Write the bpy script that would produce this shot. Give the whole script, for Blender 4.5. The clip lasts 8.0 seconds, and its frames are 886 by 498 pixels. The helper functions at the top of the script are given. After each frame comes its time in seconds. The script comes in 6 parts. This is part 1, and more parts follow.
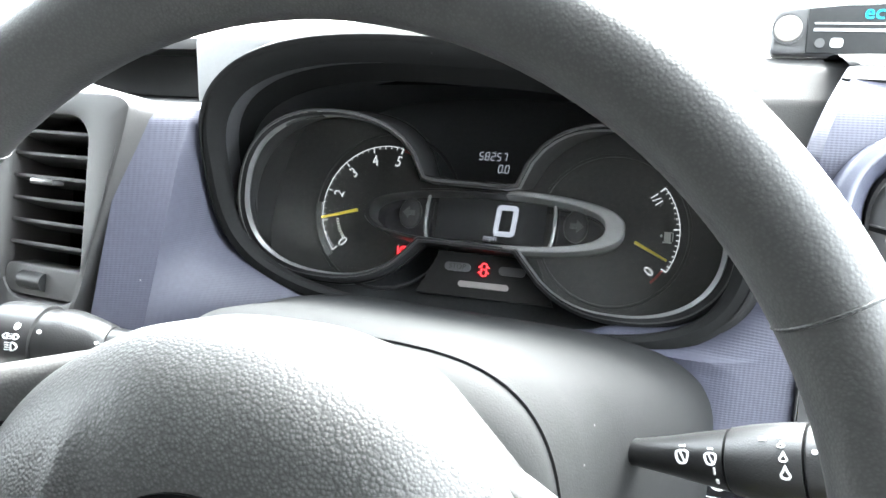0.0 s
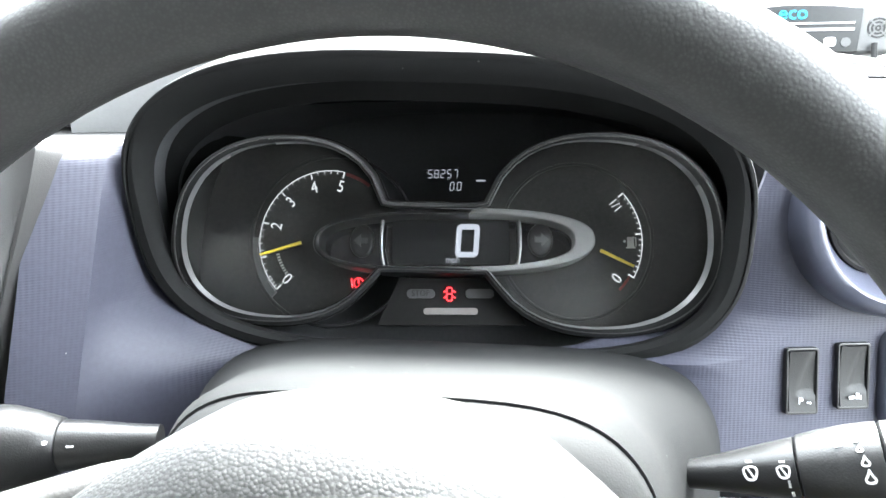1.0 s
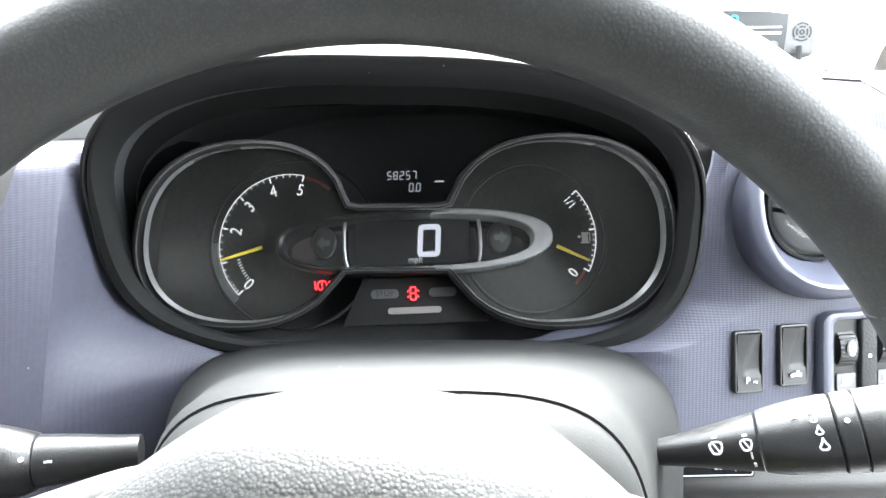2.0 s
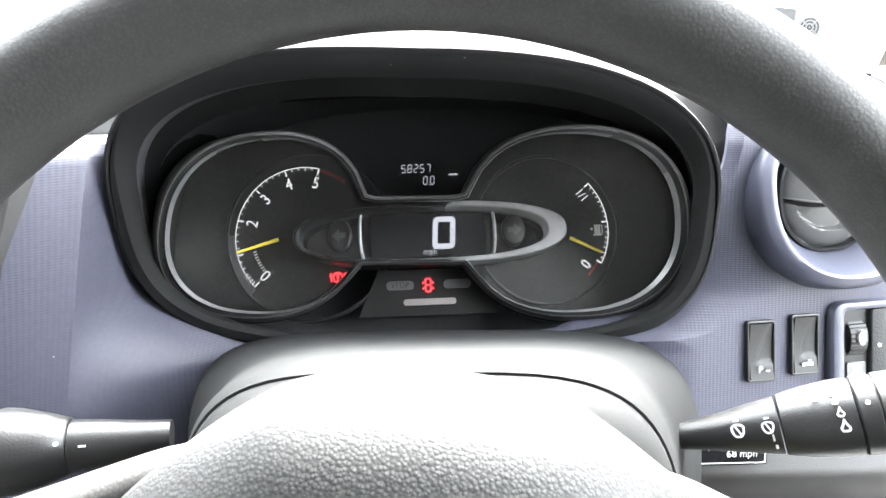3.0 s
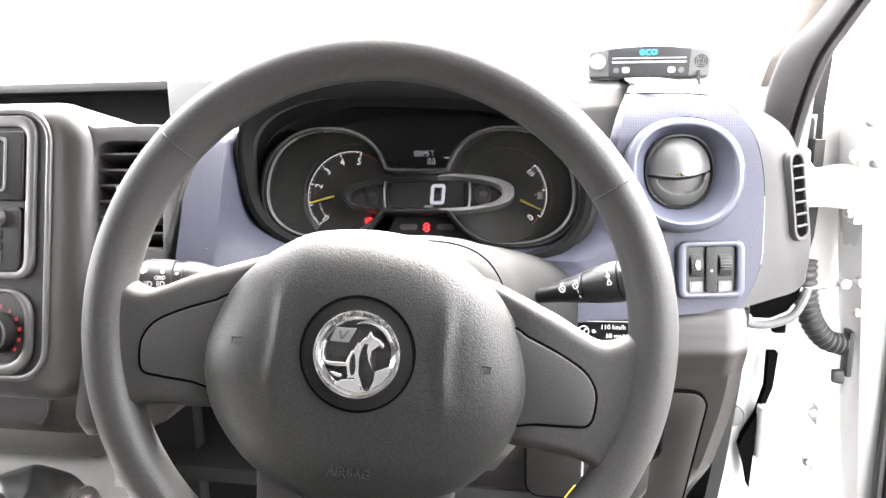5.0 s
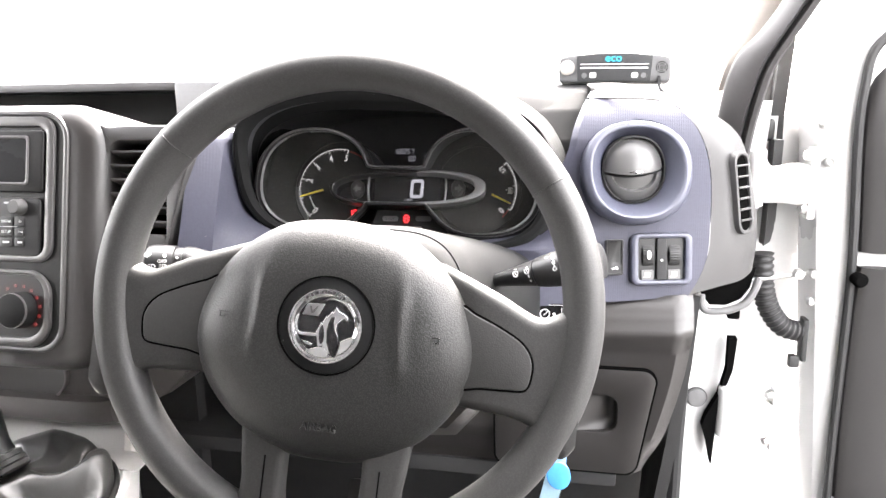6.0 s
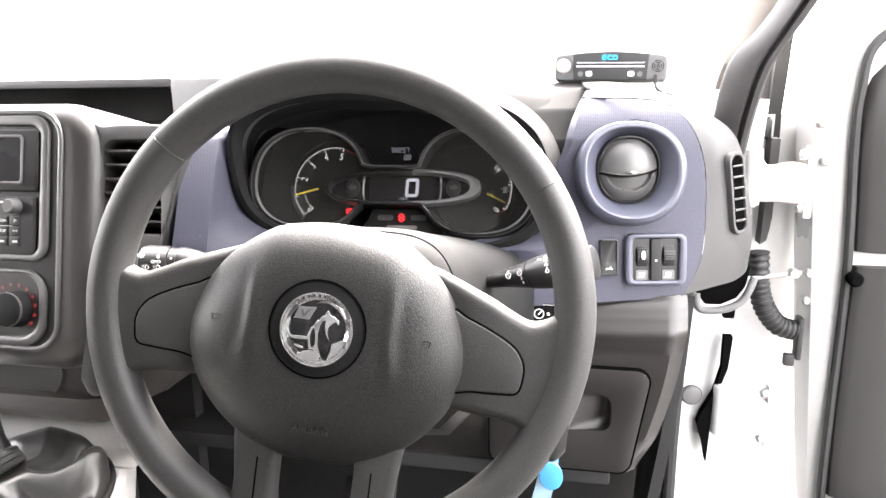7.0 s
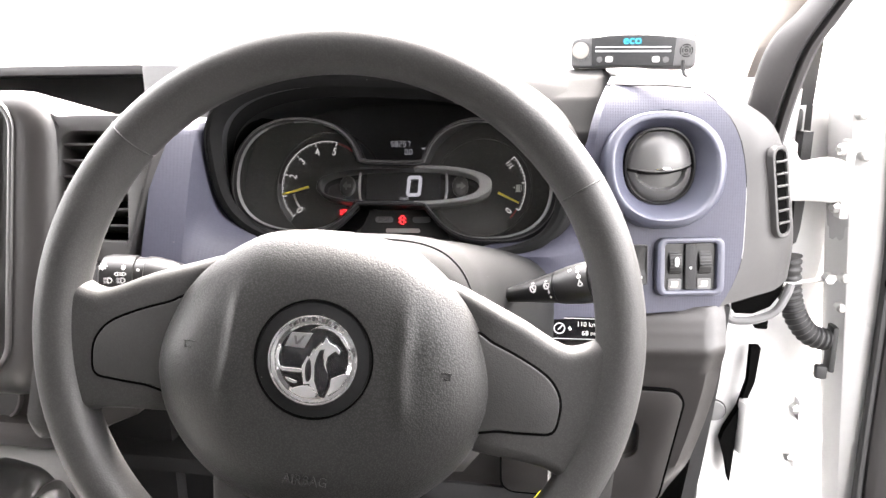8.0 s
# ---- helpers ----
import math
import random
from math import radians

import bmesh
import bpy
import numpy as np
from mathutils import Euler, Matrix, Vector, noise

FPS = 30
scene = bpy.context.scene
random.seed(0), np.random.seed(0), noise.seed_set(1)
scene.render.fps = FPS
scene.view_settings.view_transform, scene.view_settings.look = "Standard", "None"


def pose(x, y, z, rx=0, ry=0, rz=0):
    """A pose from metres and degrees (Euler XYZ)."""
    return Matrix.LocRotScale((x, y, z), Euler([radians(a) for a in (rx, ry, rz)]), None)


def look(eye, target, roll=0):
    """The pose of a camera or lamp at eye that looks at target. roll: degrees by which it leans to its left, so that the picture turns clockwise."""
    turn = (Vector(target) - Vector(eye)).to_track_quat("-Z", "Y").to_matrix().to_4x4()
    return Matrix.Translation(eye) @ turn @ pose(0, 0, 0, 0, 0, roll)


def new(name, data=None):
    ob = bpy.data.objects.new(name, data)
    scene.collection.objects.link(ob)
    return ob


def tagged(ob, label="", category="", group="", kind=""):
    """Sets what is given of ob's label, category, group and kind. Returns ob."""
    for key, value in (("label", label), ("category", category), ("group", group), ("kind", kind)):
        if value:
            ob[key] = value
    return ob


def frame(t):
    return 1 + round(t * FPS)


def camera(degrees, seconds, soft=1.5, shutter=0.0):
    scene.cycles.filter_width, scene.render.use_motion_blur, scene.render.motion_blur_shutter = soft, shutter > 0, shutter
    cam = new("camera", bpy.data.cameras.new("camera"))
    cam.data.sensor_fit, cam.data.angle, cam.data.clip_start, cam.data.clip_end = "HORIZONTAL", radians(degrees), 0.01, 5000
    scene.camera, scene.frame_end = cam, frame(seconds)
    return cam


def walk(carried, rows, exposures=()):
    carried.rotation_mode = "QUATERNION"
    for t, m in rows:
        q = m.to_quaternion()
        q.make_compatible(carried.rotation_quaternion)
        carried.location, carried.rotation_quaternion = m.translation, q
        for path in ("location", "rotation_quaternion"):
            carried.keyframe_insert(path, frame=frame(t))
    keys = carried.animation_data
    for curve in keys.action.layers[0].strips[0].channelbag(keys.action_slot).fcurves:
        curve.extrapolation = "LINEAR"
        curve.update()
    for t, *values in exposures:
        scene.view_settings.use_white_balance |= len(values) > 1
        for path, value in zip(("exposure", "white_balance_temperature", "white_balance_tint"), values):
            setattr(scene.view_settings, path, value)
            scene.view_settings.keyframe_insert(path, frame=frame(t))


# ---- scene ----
# Vehicle axes: x to the driver's door, y towards the windscreen, z up from the cab floor.
cam = camera(66.0, 8.0)
PATH = [
    (0, (0.1466, 0.2553, 0.9122), (-0.5690, 2.0674, 0.4603), 2.02),
    (0.5, (0.0902, 0.2676, 0.9191), (-0.3584, 2.1659, 0.4772), 0.43),
    (1, (0.0717, 0.2664, 0.9154), (-0.2421, 2.1960, 0.4931), -0.90),
    (1.5, (0.0628, 0.2592, 0.9183), (-0.1003, 2.2073, 0.4958), -1.54),
    (3, (0.0415, 0.2495, 0.9132), (-0.0647, 2.2010, 0.4884), -1.40),
    (3.5, (0.0376, 0.2051, 0.9261), (-0.0901, 2.1558, 0.5033), -1.96),
    (4, (0.0709, 0.1419, 0.9214), (-0.1236, 2.0929, 0.5265), -2.33),
    (4.5, (0.1089, 0.0538, 0.9162), (-0.1746, 1.9947, 0.5257), -1.30),
    (5, (0.1465, 0.0006, 0.9130), (-0.1976, 1.9299, 0.5138), -0.98),
    (6.5, (0.2046, -0.0677, 0.9285), (-0.1803, 1.8474, 0.4991), -0.71),
    (7, (0.2043, -0.0560, 0.9312), (-0.1804, 1.8559, 0.4878), -0.65),
    (7.5, (0.2008, -0.0380, 0.9337), (-0.1801, 1.8715, 0.4771), -0.72),
    (8, (0.1660, 0.0208, 0.9231), (-0.1717, 1.9385, 0.4667), -0.52),
]
walk(cam, [(t, look(eye, target, roll)) for t, eye, target, roll in PATH], [(0.0, 5.56, 6150, 3.0), (1.5, 5.70, 6200, 4.0), (3.5, 5.74, 6450, 8.0), (5.0, 5.58, 6700, 12.0), (6.5, 5.34, 6780, 13.0), (8.0, 5.25, 6850, 14.0)])

# ---- world and light ----
world = bpy.data.worlds.new("sky")
scene.world = world
world.use_nodes = True
wn = world.node_tree.nodes
wl = world.node_tree.links
wn.clear()
sky = wn.new("ShaderNodeTexSky")
sky.sky_type = "NISHITA"
sky.sun_disc = False
sky.sun_elevation = radians(48)
sky.sun_rotation = radians(20)
sky.air_density, sky.dust_density, sky.ozone_density = 1.0, 4.0, 1.0
cloud = wn.new("ShaderNodeHueSaturation")
cloud.inputs["Saturation"].default_value = 0.12
back = wn.new("ShaderNodeBackground")
back.inputs["Strength"].default_value = 0.15
wout = wn.new("ShaderNodeOutputWorld")
wl.new(sky.outputs[0], cloud.inputs["Color"])
wl.new(cloud.outputs[0], back.inputs["Color"])
wl.new(back.outputs[0], wout.inputs["Surface"])

sun_data = bpy.data.lights.new("sun", "SUN")
sun_data.energy = 1.5
sun_data.angle = radians(28)
sun_data.color = (1.0, 0.97, 0.93)
sun = new("sun", sun_data)
sun.matrix_world = look((0.9, 2.4, 3.4), (0, 0, 0))

# ---- materials ----


def material(name, base, rough=0.5, metal=0.0, var=0.15, var_scale=9.0, bumps=(), rough_var=0.1, coat=0.0, spec=0.5, crease_shade=0.0):
    """A surface with colour and gloss varied at a broad and a fine scale. bumps: (kind, scale, depth in metres)."""
    m = bpy.data.materials.new(name)
    m.use_nodes = True
    nt = m.node_tree
    n, l = nt.nodes, nt.links
    b = n["Principled BSDF"]
    co = n.new("ShaderNodeTexCoord")
    broad = n.new("ShaderNodeTexNoise")
    broad.inputs["Scale"].default_value = var_scale
    broad.inputs["Detail"].default_value = 5
    fine = n.new("ShaderNodeTexNoise")
    fine.inputs["Scale"].default_value = var_scale * 40
    fine.inputs["Detail"].default_value = 3
    l.new(co.outputs["Object"], broad.inputs["Vector"])
    l.new(co.outputs["Object"], fine.inputs["Vector"])
    both = n.new("ShaderNodeMath")
    both.operation = "ADD"
    l.new(broad.outputs["Fac"], both.inputs[0])
    l.new(fine.outputs["Fac"], both.inputs[1])
    half = n.new("ShaderNodeMapRange")
    half.inputs["From Min"].default_value, half.inputs["From Max"].default_value = 0.6, 1.4
    half.inputs["To Min"].default_value, half.inputs["To Max"].default_value = 1 - var, 1 + var
    l.new(both.outputs[0], half.inputs["Value"])
    mul = n.new("ShaderNodeVectorMath")
    mul.operation = "SCALE"
    mul.inputs[0].default_value = base
    l.new(half.outputs[0], mul.inputs["Scale"])
    l.new(mul.outputs[0], b.inputs["Base Color"])
    rr = n.new("ShaderNodeMapRange")
    rr.inputs["From Min"].default_value, rr.inputs["From Max"].default_value = 0.3, 0.7
    rr.inputs["To Min"].default_value, rr.inputs["To Max"].default_value = max(0.02, rough - rough_var), min(1, rough + rough_var)
    l.new(broad.outputs["Fac"], rr.inputs["Value"])
    l.new(rr.outputs[0], b.inputs["Roughness"])
    b.inputs["Metallic"].default_value = metal
    b.inputs["Coat Weight"].default_value = coat
    b.inputs["Specular IOR Level"].default_value = spec
    last = None
    for kind, scale, depth in bumps:
        if kind == "weave":
            cut = n.new("ShaderNodeSeparateXYZ")
            l.new(co.outputs["Object"], cut.inputs[0])
            waves = []
            for sign in (1.0, -1.0):
                tilt = n.new("ShaderNodeMath")
                tilt.operation = "MULTIPLY_ADD"
                tilt.inputs[1].default_value = 1.7 * sign
                l.new(cut.outputs["Z"], tilt.inputs[0])
                l.new(cut.outputs["X"], tilt.inputs[2])
                turn = n.new("ShaderNodeMath")
                turn.operation = "MULTIPLY"
                turn.inputs[1].default_value = math.pi * scale
                l.new(tilt.outputs[0], turn.inputs[0])
                wave = n.new("ShaderNodeMath")
                wave.operation = "SINE"
                l.new(turn.outputs[0], wave.inputs[0])
                waves.append(wave)
            tex = n.new("ShaderNodeMath")
            tex.operation = "MULTIPLY"
            l.new(waves[0].outputs[0], tex.inputs[0])
            l.new(waves[1].outputs[0], tex.inputs[1])
            bump = n.new("ShaderNodeBump")
            bump.inputs["Strength"].default_value = 1.0
            bump.inputs["Distance"].default_value = depth
            l.new(tex.outputs[0], bump.inputs["Height"])
            last = bump
            continue
        if kind == "noise":
            tex = n.new("ShaderNodeTexNoise")
            tex.inputs["Detail"].default_value = 2
            out = tex.outputs["Fac"]
        elif kind == "pebble":
            tex = n.new("ShaderNodeTexVoronoi")
            tex.feature = "SMOOTH_F1"
            tex.inputs["Smoothness"].default_value = 0.18
            out = tex.outputs["Distance"]
            # lightens the grain tops and darkens the creases: shade put into the colour
            shaded = n.new("ShaderNodeMapRange")
            shaded.inputs["From Min"].default_value, shaded.inputs["From Max"].default_value = 0.1, 0.6
            shaded.inputs["To Min"].default_value, shaded.inputs["To Max"].default_value = 1 + crease_shade, 1 - crease_shade
            l.new(out, shaded.inputs["Value"])
            crease_tone = n.new("ShaderNodeVectorMath")
            crease_tone.operation = "SCALE"
            l.new(mul.outputs[0], crease_tone.inputs[0])
            l.new(shaded.outputs[0], crease_tone.inputs["Scale"])
            l.new(crease_tone.outputs[0], b.inputs["Base Color"])
        else:
            tex = n.new("ShaderNodeTexWave")
            tex.bands_direction = kind
            tex.inputs["Distortion"].default_value = 0.6
            tex.inputs["Detail"].default_value = 1
            out = tex.outputs["Fac"]
        tex.inputs["Scale"].default_value = scale
        l.new(co.outputs["Object"], tex.inputs["Vector"])
        bump = n.new("ShaderNodeBump")
        bump.inputs["Strength"].default_value = 1.0
        bump.inputs["Distance"].default_value = depth
        bump.invert = kind == "pebble"
        l.new(out, bump.inputs["Height"])
        if last is not None:
            l.new(last.outputs[0], bump.inputs["Normal"])
        last = bump
    if last is not None:
        l.new(last.outputs[0], b.inputs["Normal"])
    return m


def glowing(name, colour, strength):
    m = material(name, (0.02, 0.02, 0.02), 0.4)
    b = m.node_tree.nodes["Principled BSDF"]
    b.inputs["Emission Color"].default_value = (*colour, 1)
    b.inputs["Emission Strength"].default_value = strength
    return m


def clear_glass(name, tint=(1, 1, 1)):
    m = bpy.data.materials.new(name)
    m.use_nodes = True
    n, l = m.node_tree.nodes, m.node_tree.links
    n.clear()
    out = n.new("ShaderNodeOutputMaterial")
    mix = n.new("ShaderNodeMixShader")
    tr = n.new("ShaderNodeBsdfTransparent")
    tr.inputs["Color"].default_value = (*tint, 1)
    gl = n.new("ShaderNodeBsdfGlossy")
    gl.inputs["Roughness"].default_value = 0.03
    mix.inputs["Fac"].default_value = 0.05
    l.new(tr.outputs[0], mix.inputs[1])
    l.new(gl.outputs[0], mix.inputs[2])
    l.new(mix.outputs[0], out.inputs["Surface"])
    return m


M_DASH = material("dash_plastic", (0.037, 0.036, 0.0364), 0.54, var=0.08, bumps=(("noise", 1300, 0.00016),))
M_DASH_TOP = material("dash_top_plastic", (0.0145, 0.0145, 0.0148), 0.8, var=0.08, bumps=(("noise", 1300, 0.00014),), spec=0.08)
M_LOWER = material("lower_dash_plastic", (0.018, 0.0164, 0.0161), 0.38, var=0.08, bumps=(("noise", 1300, 0.00014),))
M_CONSOLE = material("console_plastic", (0.46, 0.455, 0.445), 0.5, var=0.08, bumps=(("noise", 900, 0.0003),))
M_BLUE = material("blue_fascia", (0.047, 0.048, 0.067), 0.50, var=0.1, bumps=(("weave", 440, 0.000065),), spec=0.28)
M_BLUE_SMOOTH = material("blue_fascia_smooth", (0.056, 0.059, 0.082), 0.36, var=0.06, bumps=(("noise", 1300, 0.0001),))
M_RIM = material("wheel_leather", (0.029, 0.0286, 0.0283), 0.55, var=0.15, bumps=(("pebble", 950, 0.00007), ("noise", 1500, 0.00003)), crease_shade=0.18, spec=0.42)
M_PAD = material("airbag_cover", (0.0205, 0.0203, 0.0201), 0.50, var=0.12, bumps=(("pebble", 900, 0.00016), ("noise", 1300, 0.00003)), crease_shade=0.45, spec=0.38)
M_SPOKE = material("spoke_plastic", (0.023, 0.0227, 0.0224), 0.50, var=0.12, bumps=(("pebble", 1000, 0.00011),), crease_shade=0.1)
# near-black without gloss; on gaps, grooves and wells it paints in their shade
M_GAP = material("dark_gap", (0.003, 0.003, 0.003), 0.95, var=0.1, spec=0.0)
M_SHROUD = material("shroud_plastic", (0.011, 0.0112, 0.0115), 0.75, var=0.1, bumps=(("noise", 1200, 0.00008),), spec=0.1)
M_BLACK = material("black_plastic", (0.009, 0.009, 0.0095), 0.38, var=0.2, bumps=(("noise", 1000, 0.0001),), spec=0.35)
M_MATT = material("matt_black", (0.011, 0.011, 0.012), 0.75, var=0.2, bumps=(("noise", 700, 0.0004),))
M_STALK = material("stalk_plastic", (0.010, 0.010, 0.0105), 0.33, var=0.15, bumps=(("noise", 1300, 0.0001),))
# black hood lining, its colour lightened to stand in for glare haze
M_HOOD = material("hood_plastic_lifted", (0.060, 0.0615, 0.065), 0.62, var=0.15, bumps=(("noise", 1200, 0.0001),), spec=0.18)
M_FACE = material("dial_face", (0.016, 0.0158, 0.0158), 0.42, var=0.45, spec=0.3)
M_LAMPS = material("lamp_strip_plastic", (0.0075, 0.0072, 0.0072), 0.55, var=0.25, spec=0.2)
M_SCREEN = material("dark_screen", (0.012, 0.012, 0.013), 0.25, var=0.15, spec=0.05)
M_BALL = material("vent_ball_plastic", (0.072, 0.071, 0.071), 0.34, var=0.06, bumps=(("noise", 1300, 0.0001),))
M_STACK = material("stack_plastic", (0.007, 0.0068, 0.007), 0.36, var=0.08, bumps=(("noise", 1300, 0.00012),), spec=0.2)
M_UNIT_FRONT = material("device_front", (0.036, 0.037, 0.038), 0.4, var=0.1, spec=0.25)
M_GLOSS = material("gloss_black", (0.006, 0.006, 0.007), 0.12, var=0.2, rough_var=0.04)
M_BEZEL = material("bezel_grey", (0.085, 0.083, 0.083), 0.36, metal=0.5, var=0.08)
M_RING = material("dial_ring_grey", (0.14, 0.14, 0.142), 0.35, metal=0.3, var=0.08)
M_SATIN = material("satin_silver_plastic", (0.17, 0.17, 0.172), 0.5, metal=0.25, var=0.06, spec=0.35)
M_CHROME = material("chrome", (0.62, 0.63, 0.64), 0.11, metal=1.0, var=0.04, rough_var=0.04, bumps=(("noise", 140, 0.0013),))
M_STEEL = material("bolt_steel", (0.42, 0.42, 0.41), 0.38, metal=0.9, var=0.15, var_scale=60)
M_WHITE_PRINT = material("white_print", (0.5, 0.5, 0.5), 0.6, var=0.05)
M_PAINT = material("white_car_paint", (0.42, 0.42, 0.417), 0.34, var=0.03, var_scale=4, coat=0.6)
M_RUBBER = material("black_rubber", (0.008, 0.008, 0.0085), 0.6, var=0.2, bumps=(("noise", 500, 0.0003),))
M_CARD = material("door_card", (0.011, 0.0099, 0.0099), 0.55, var=0.1, bumps=(("noise", 1200, 0.0002),))
M_COVER = material("pillar_cover", (0.42, 0.385, 0.35), 0.8, var=0.05, bumps=(("noise", 900, 0.0002),))
M_HEADLINER = material("headliner_fabric", (0.30, 0.28, 0.26), 0.9, var=0.06, bumps=(("noise", 900, 0.0005),))
M_PILLAR = material("pillar_trim", (0.026, 0.0246, 0.0252), 0.6, var=0.1, bumps=(("noise", 1200, 0.00012),))
M_GAITER = material("gaiter_leatherette", (0.030, 0.030, 0.029), 0.3, var=0.1, bumps=(("noise", 900, 0.00012),))
M_CARPET = material("floor_mat", (0.02, 0.02, 0.02), 0.95, var=0.3, bumps=(("noise", 800, 0.002),))
M_CONCRETE = material("asphalt", (0.06, 0.06, 0.06), 0.85, var=0.12, var_scale=0.8, bumps=(("noise", 40, 0.003),))
M_GREY_BOX = material("device_shell", (0.098, 0.098, 0.100), 0.45, var=0.08, bumps=(("noise", 900, 0.0002),))
M_BLUE_TAG = material("blue_tag", (0.06, 0.30, 0.72), 0.45, var=0.1)
M_PALE_TAG = material("pale_blue_strap", (0.42, 0.62, 0.78), 0.6, var=0.1)
M_YELLOW = material("yellow_tag", (0.8, 0.68, 0.04), 0.45, var=0.08)
M_NEEDLE = material("needle_yellow", (0.75, 0.58, 0.05), 0.45, var=0.05)
M_DIM_RED = material("dim_red_print", (0.22, 0.02, 0.02), 0.5, var=0.05)
M_DIM = material("unlit_symbol", (0.05, 0.05, 0.052), 0.5, var=0.1)
M_GREY_LCD = material("unlit_bar", (0.17, 0.155, 0.15), 0.5, var=0.1)
E_WHITE = glowing("lit_white", (0.85, 0.87, 1.0), 0.0145)
E_ODO = glowing("dim_lit_white", (0.85, 0.87, 1.0), 0.010)
M_STORE = material("storage_panel_plastic", (0.068, 0.062, 0.060), 0.42, var=0.1, bumps=(("noise", 1300, 0.00014),))
E_PRINT = glowing("lit_print", (0.9, 0.9, 0.92), 0.018)
E_RED = glowing("lit_red", (1.0, 0.03, 0.04), 0.085)
E_DOT = glowing("lit_red_dots", (0.9, 0.05, 0.05), 0.011)
E_CYAN = glowing("lit_cyan", (0.02, 0.55, 0.85), 0.11)
M_GLASS = clear_glass("clear_glass")


def dusty_cover(name, dust):
    m = clear_glass(name)
    n, l = m.node_tree.nodes, m.node_tree.links
    out, first = n["Material Output"], n["Mix Shader"]
    first.inputs["Fac"].default_value = 0.003
    # pale film: patchy dust, and a veil standing in for glare haze
    film = n.new("ShaderNodeMixShader")
    grey = n.new("ShaderNodeBsdfDiffuse")
    grey.inputs["Color"].default_value = (0.75, 0.73, 0.70, 1)
    co = n.new("ShaderNodeTexCoord")
    tex = n.new("ShaderNodeTexNoise")
    tex.inputs["Scale"].default_value = 28
    tex.inputs["Detail"].default_value = 6
    l.new(co.outputs["Object"], tex.inputs["Vector"])
    amount = n.new("ShaderNodeMapRange")
    amount.inputs["From Min"].default_value, amount.inputs["From Max"].default_value = 0.35, 0.75
    amount.inputs["To Min"].default_value, amount.inputs["To Max"].default_value = dust * 0.6, dust * 1.7
    l.new(tex.outputs["Fac"], amount.inputs["Value"])
    l.new(amount.outputs[0], film.inputs["Fac"])
    l.new(first.outputs[0], film.inputs[1])
    l.new(grey.outputs[0], film.inputs[2])
    l.new(film.outputs[0], out.inputs["Surface"])
    return m


def dusted(m, scale, size, pale=(0.5, 0.49, 0.47)):
    """Strews small pale grains of dust over a material."""
    n, l = m.node_tree.nodes, m.node_tree.links
    b = n["Principled BSDF"]
    was = b.inputs["Base Color"].links[0].from_socket
    co = n.new("ShaderNodeTexCoord")
    cells = n.new("ShaderNodeTexVoronoi")
    cells.inputs["Scale"].default_value = scale
    l.new(co.outputs["Object"], cells.inputs["Vector"])
    few = n.new("ShaderNodeSeparateColor")
    l.new(cells.outputs["Color"], few.inputs[0])
    reach = n.new("ShaderNodeMath")
    reach.operation = "MULTIPLY"
    reach.inputs[1].default_value = size * 2
    l.new(few.outputs[0], reach.inputs[0])
    near = n.new("ShaderNodeMath")
    near.operation = "LESS_THAN"
    l.new(cells.outputs["Distance"], near.inputs[0])
    l.new(reach.outputs[0], near.inputs[1])
    both = n.new("ShaderNodeMix")
    both.data_type = "RGBA"
    l.new(near.outputs[0], both.inputs["Factor"])
    l.new(was, both.inputs[6])
    both.inputs[7].default_value = (*pale, 1)
    l.new(both.outputs[2], b.inputs["Base Color"])


dusted(M_SHROUD, 75, 0.032, (0.08, 0.08, 0.08))
dusted(M_HOOD, 90, 0.03, (0.08, 0.08, 0.08))
dusted(M_DASH_TOP, 60, 0.03, (0.1, 0.1, 0.1))
dusted(M_BLUE, 45, 0.025, (0.2, 0.2, 0.2))
M_LENS = dusty_cover("dusty_hazed_cover", 0.0065)

# ---- mesh tools ----


def part(name, bm, mat, parent=None, label="", angle=35.0):
    """Links a bmesh as one mesh under a thing or a part."""
    bmesh.ops.recalc_face_normals(bm, faces=bm.faces)
    me = bpy.data.meshes.new(name)
    bm.to_mesh(me)
    bm.free()
    me.materials.append(mat)
    me.shade_smooth()
    me.set_sharp_from_angle(angle=radians(angle))
    ob = new(name, me)
    if parent is not None:
        ob.parent = parent
    if label:
        ob["label"] = label
    return ob


def thing(name, label, category, m=None, group="", kind=""):
    ob = new(name)
    ob.empty_display_size = 0.05
    if m is not None:
        ob.matrix_world = m
    return tagged(ob, label, category, group, kind)


def axes(o, tilt, yaw=0.0, roll=0.0):
    """A pose whose x runs right, y up along a face that leans back by tilt, and z out of it towards the cab."""
    return Matrix.Translation(o) @ pose(0, 0, 0, 0, 0, yaw) @ pose(0, 0, 0, 90 - tilt) @ pose(0, 0, 0, 0, 0, roll)


def skin(bm, loops, cap0=False, cap1=False, closed=True):
    rows = [[bm.verts.new(p) for p in loop] for loop in loops]
    n = len(rows[0])
    for a, b in zip(rows, rows[1:]):
        for i in range(n if closed else n - 1):
            j = (i + 1) % n
            bm.faces.new((a[i], a[j], b[j], b[i]))
    if cap0:
        bm.faces.new(rows[0][::-1])
    if cap1:
        bm.faces.new(rows[-1])
    return rows


def loft(loops, cap0=True, cap1=True, closed=True):
    bm = bmesh.new()
    skin(bm, loops, cap0, cap1, closed)
    return bm


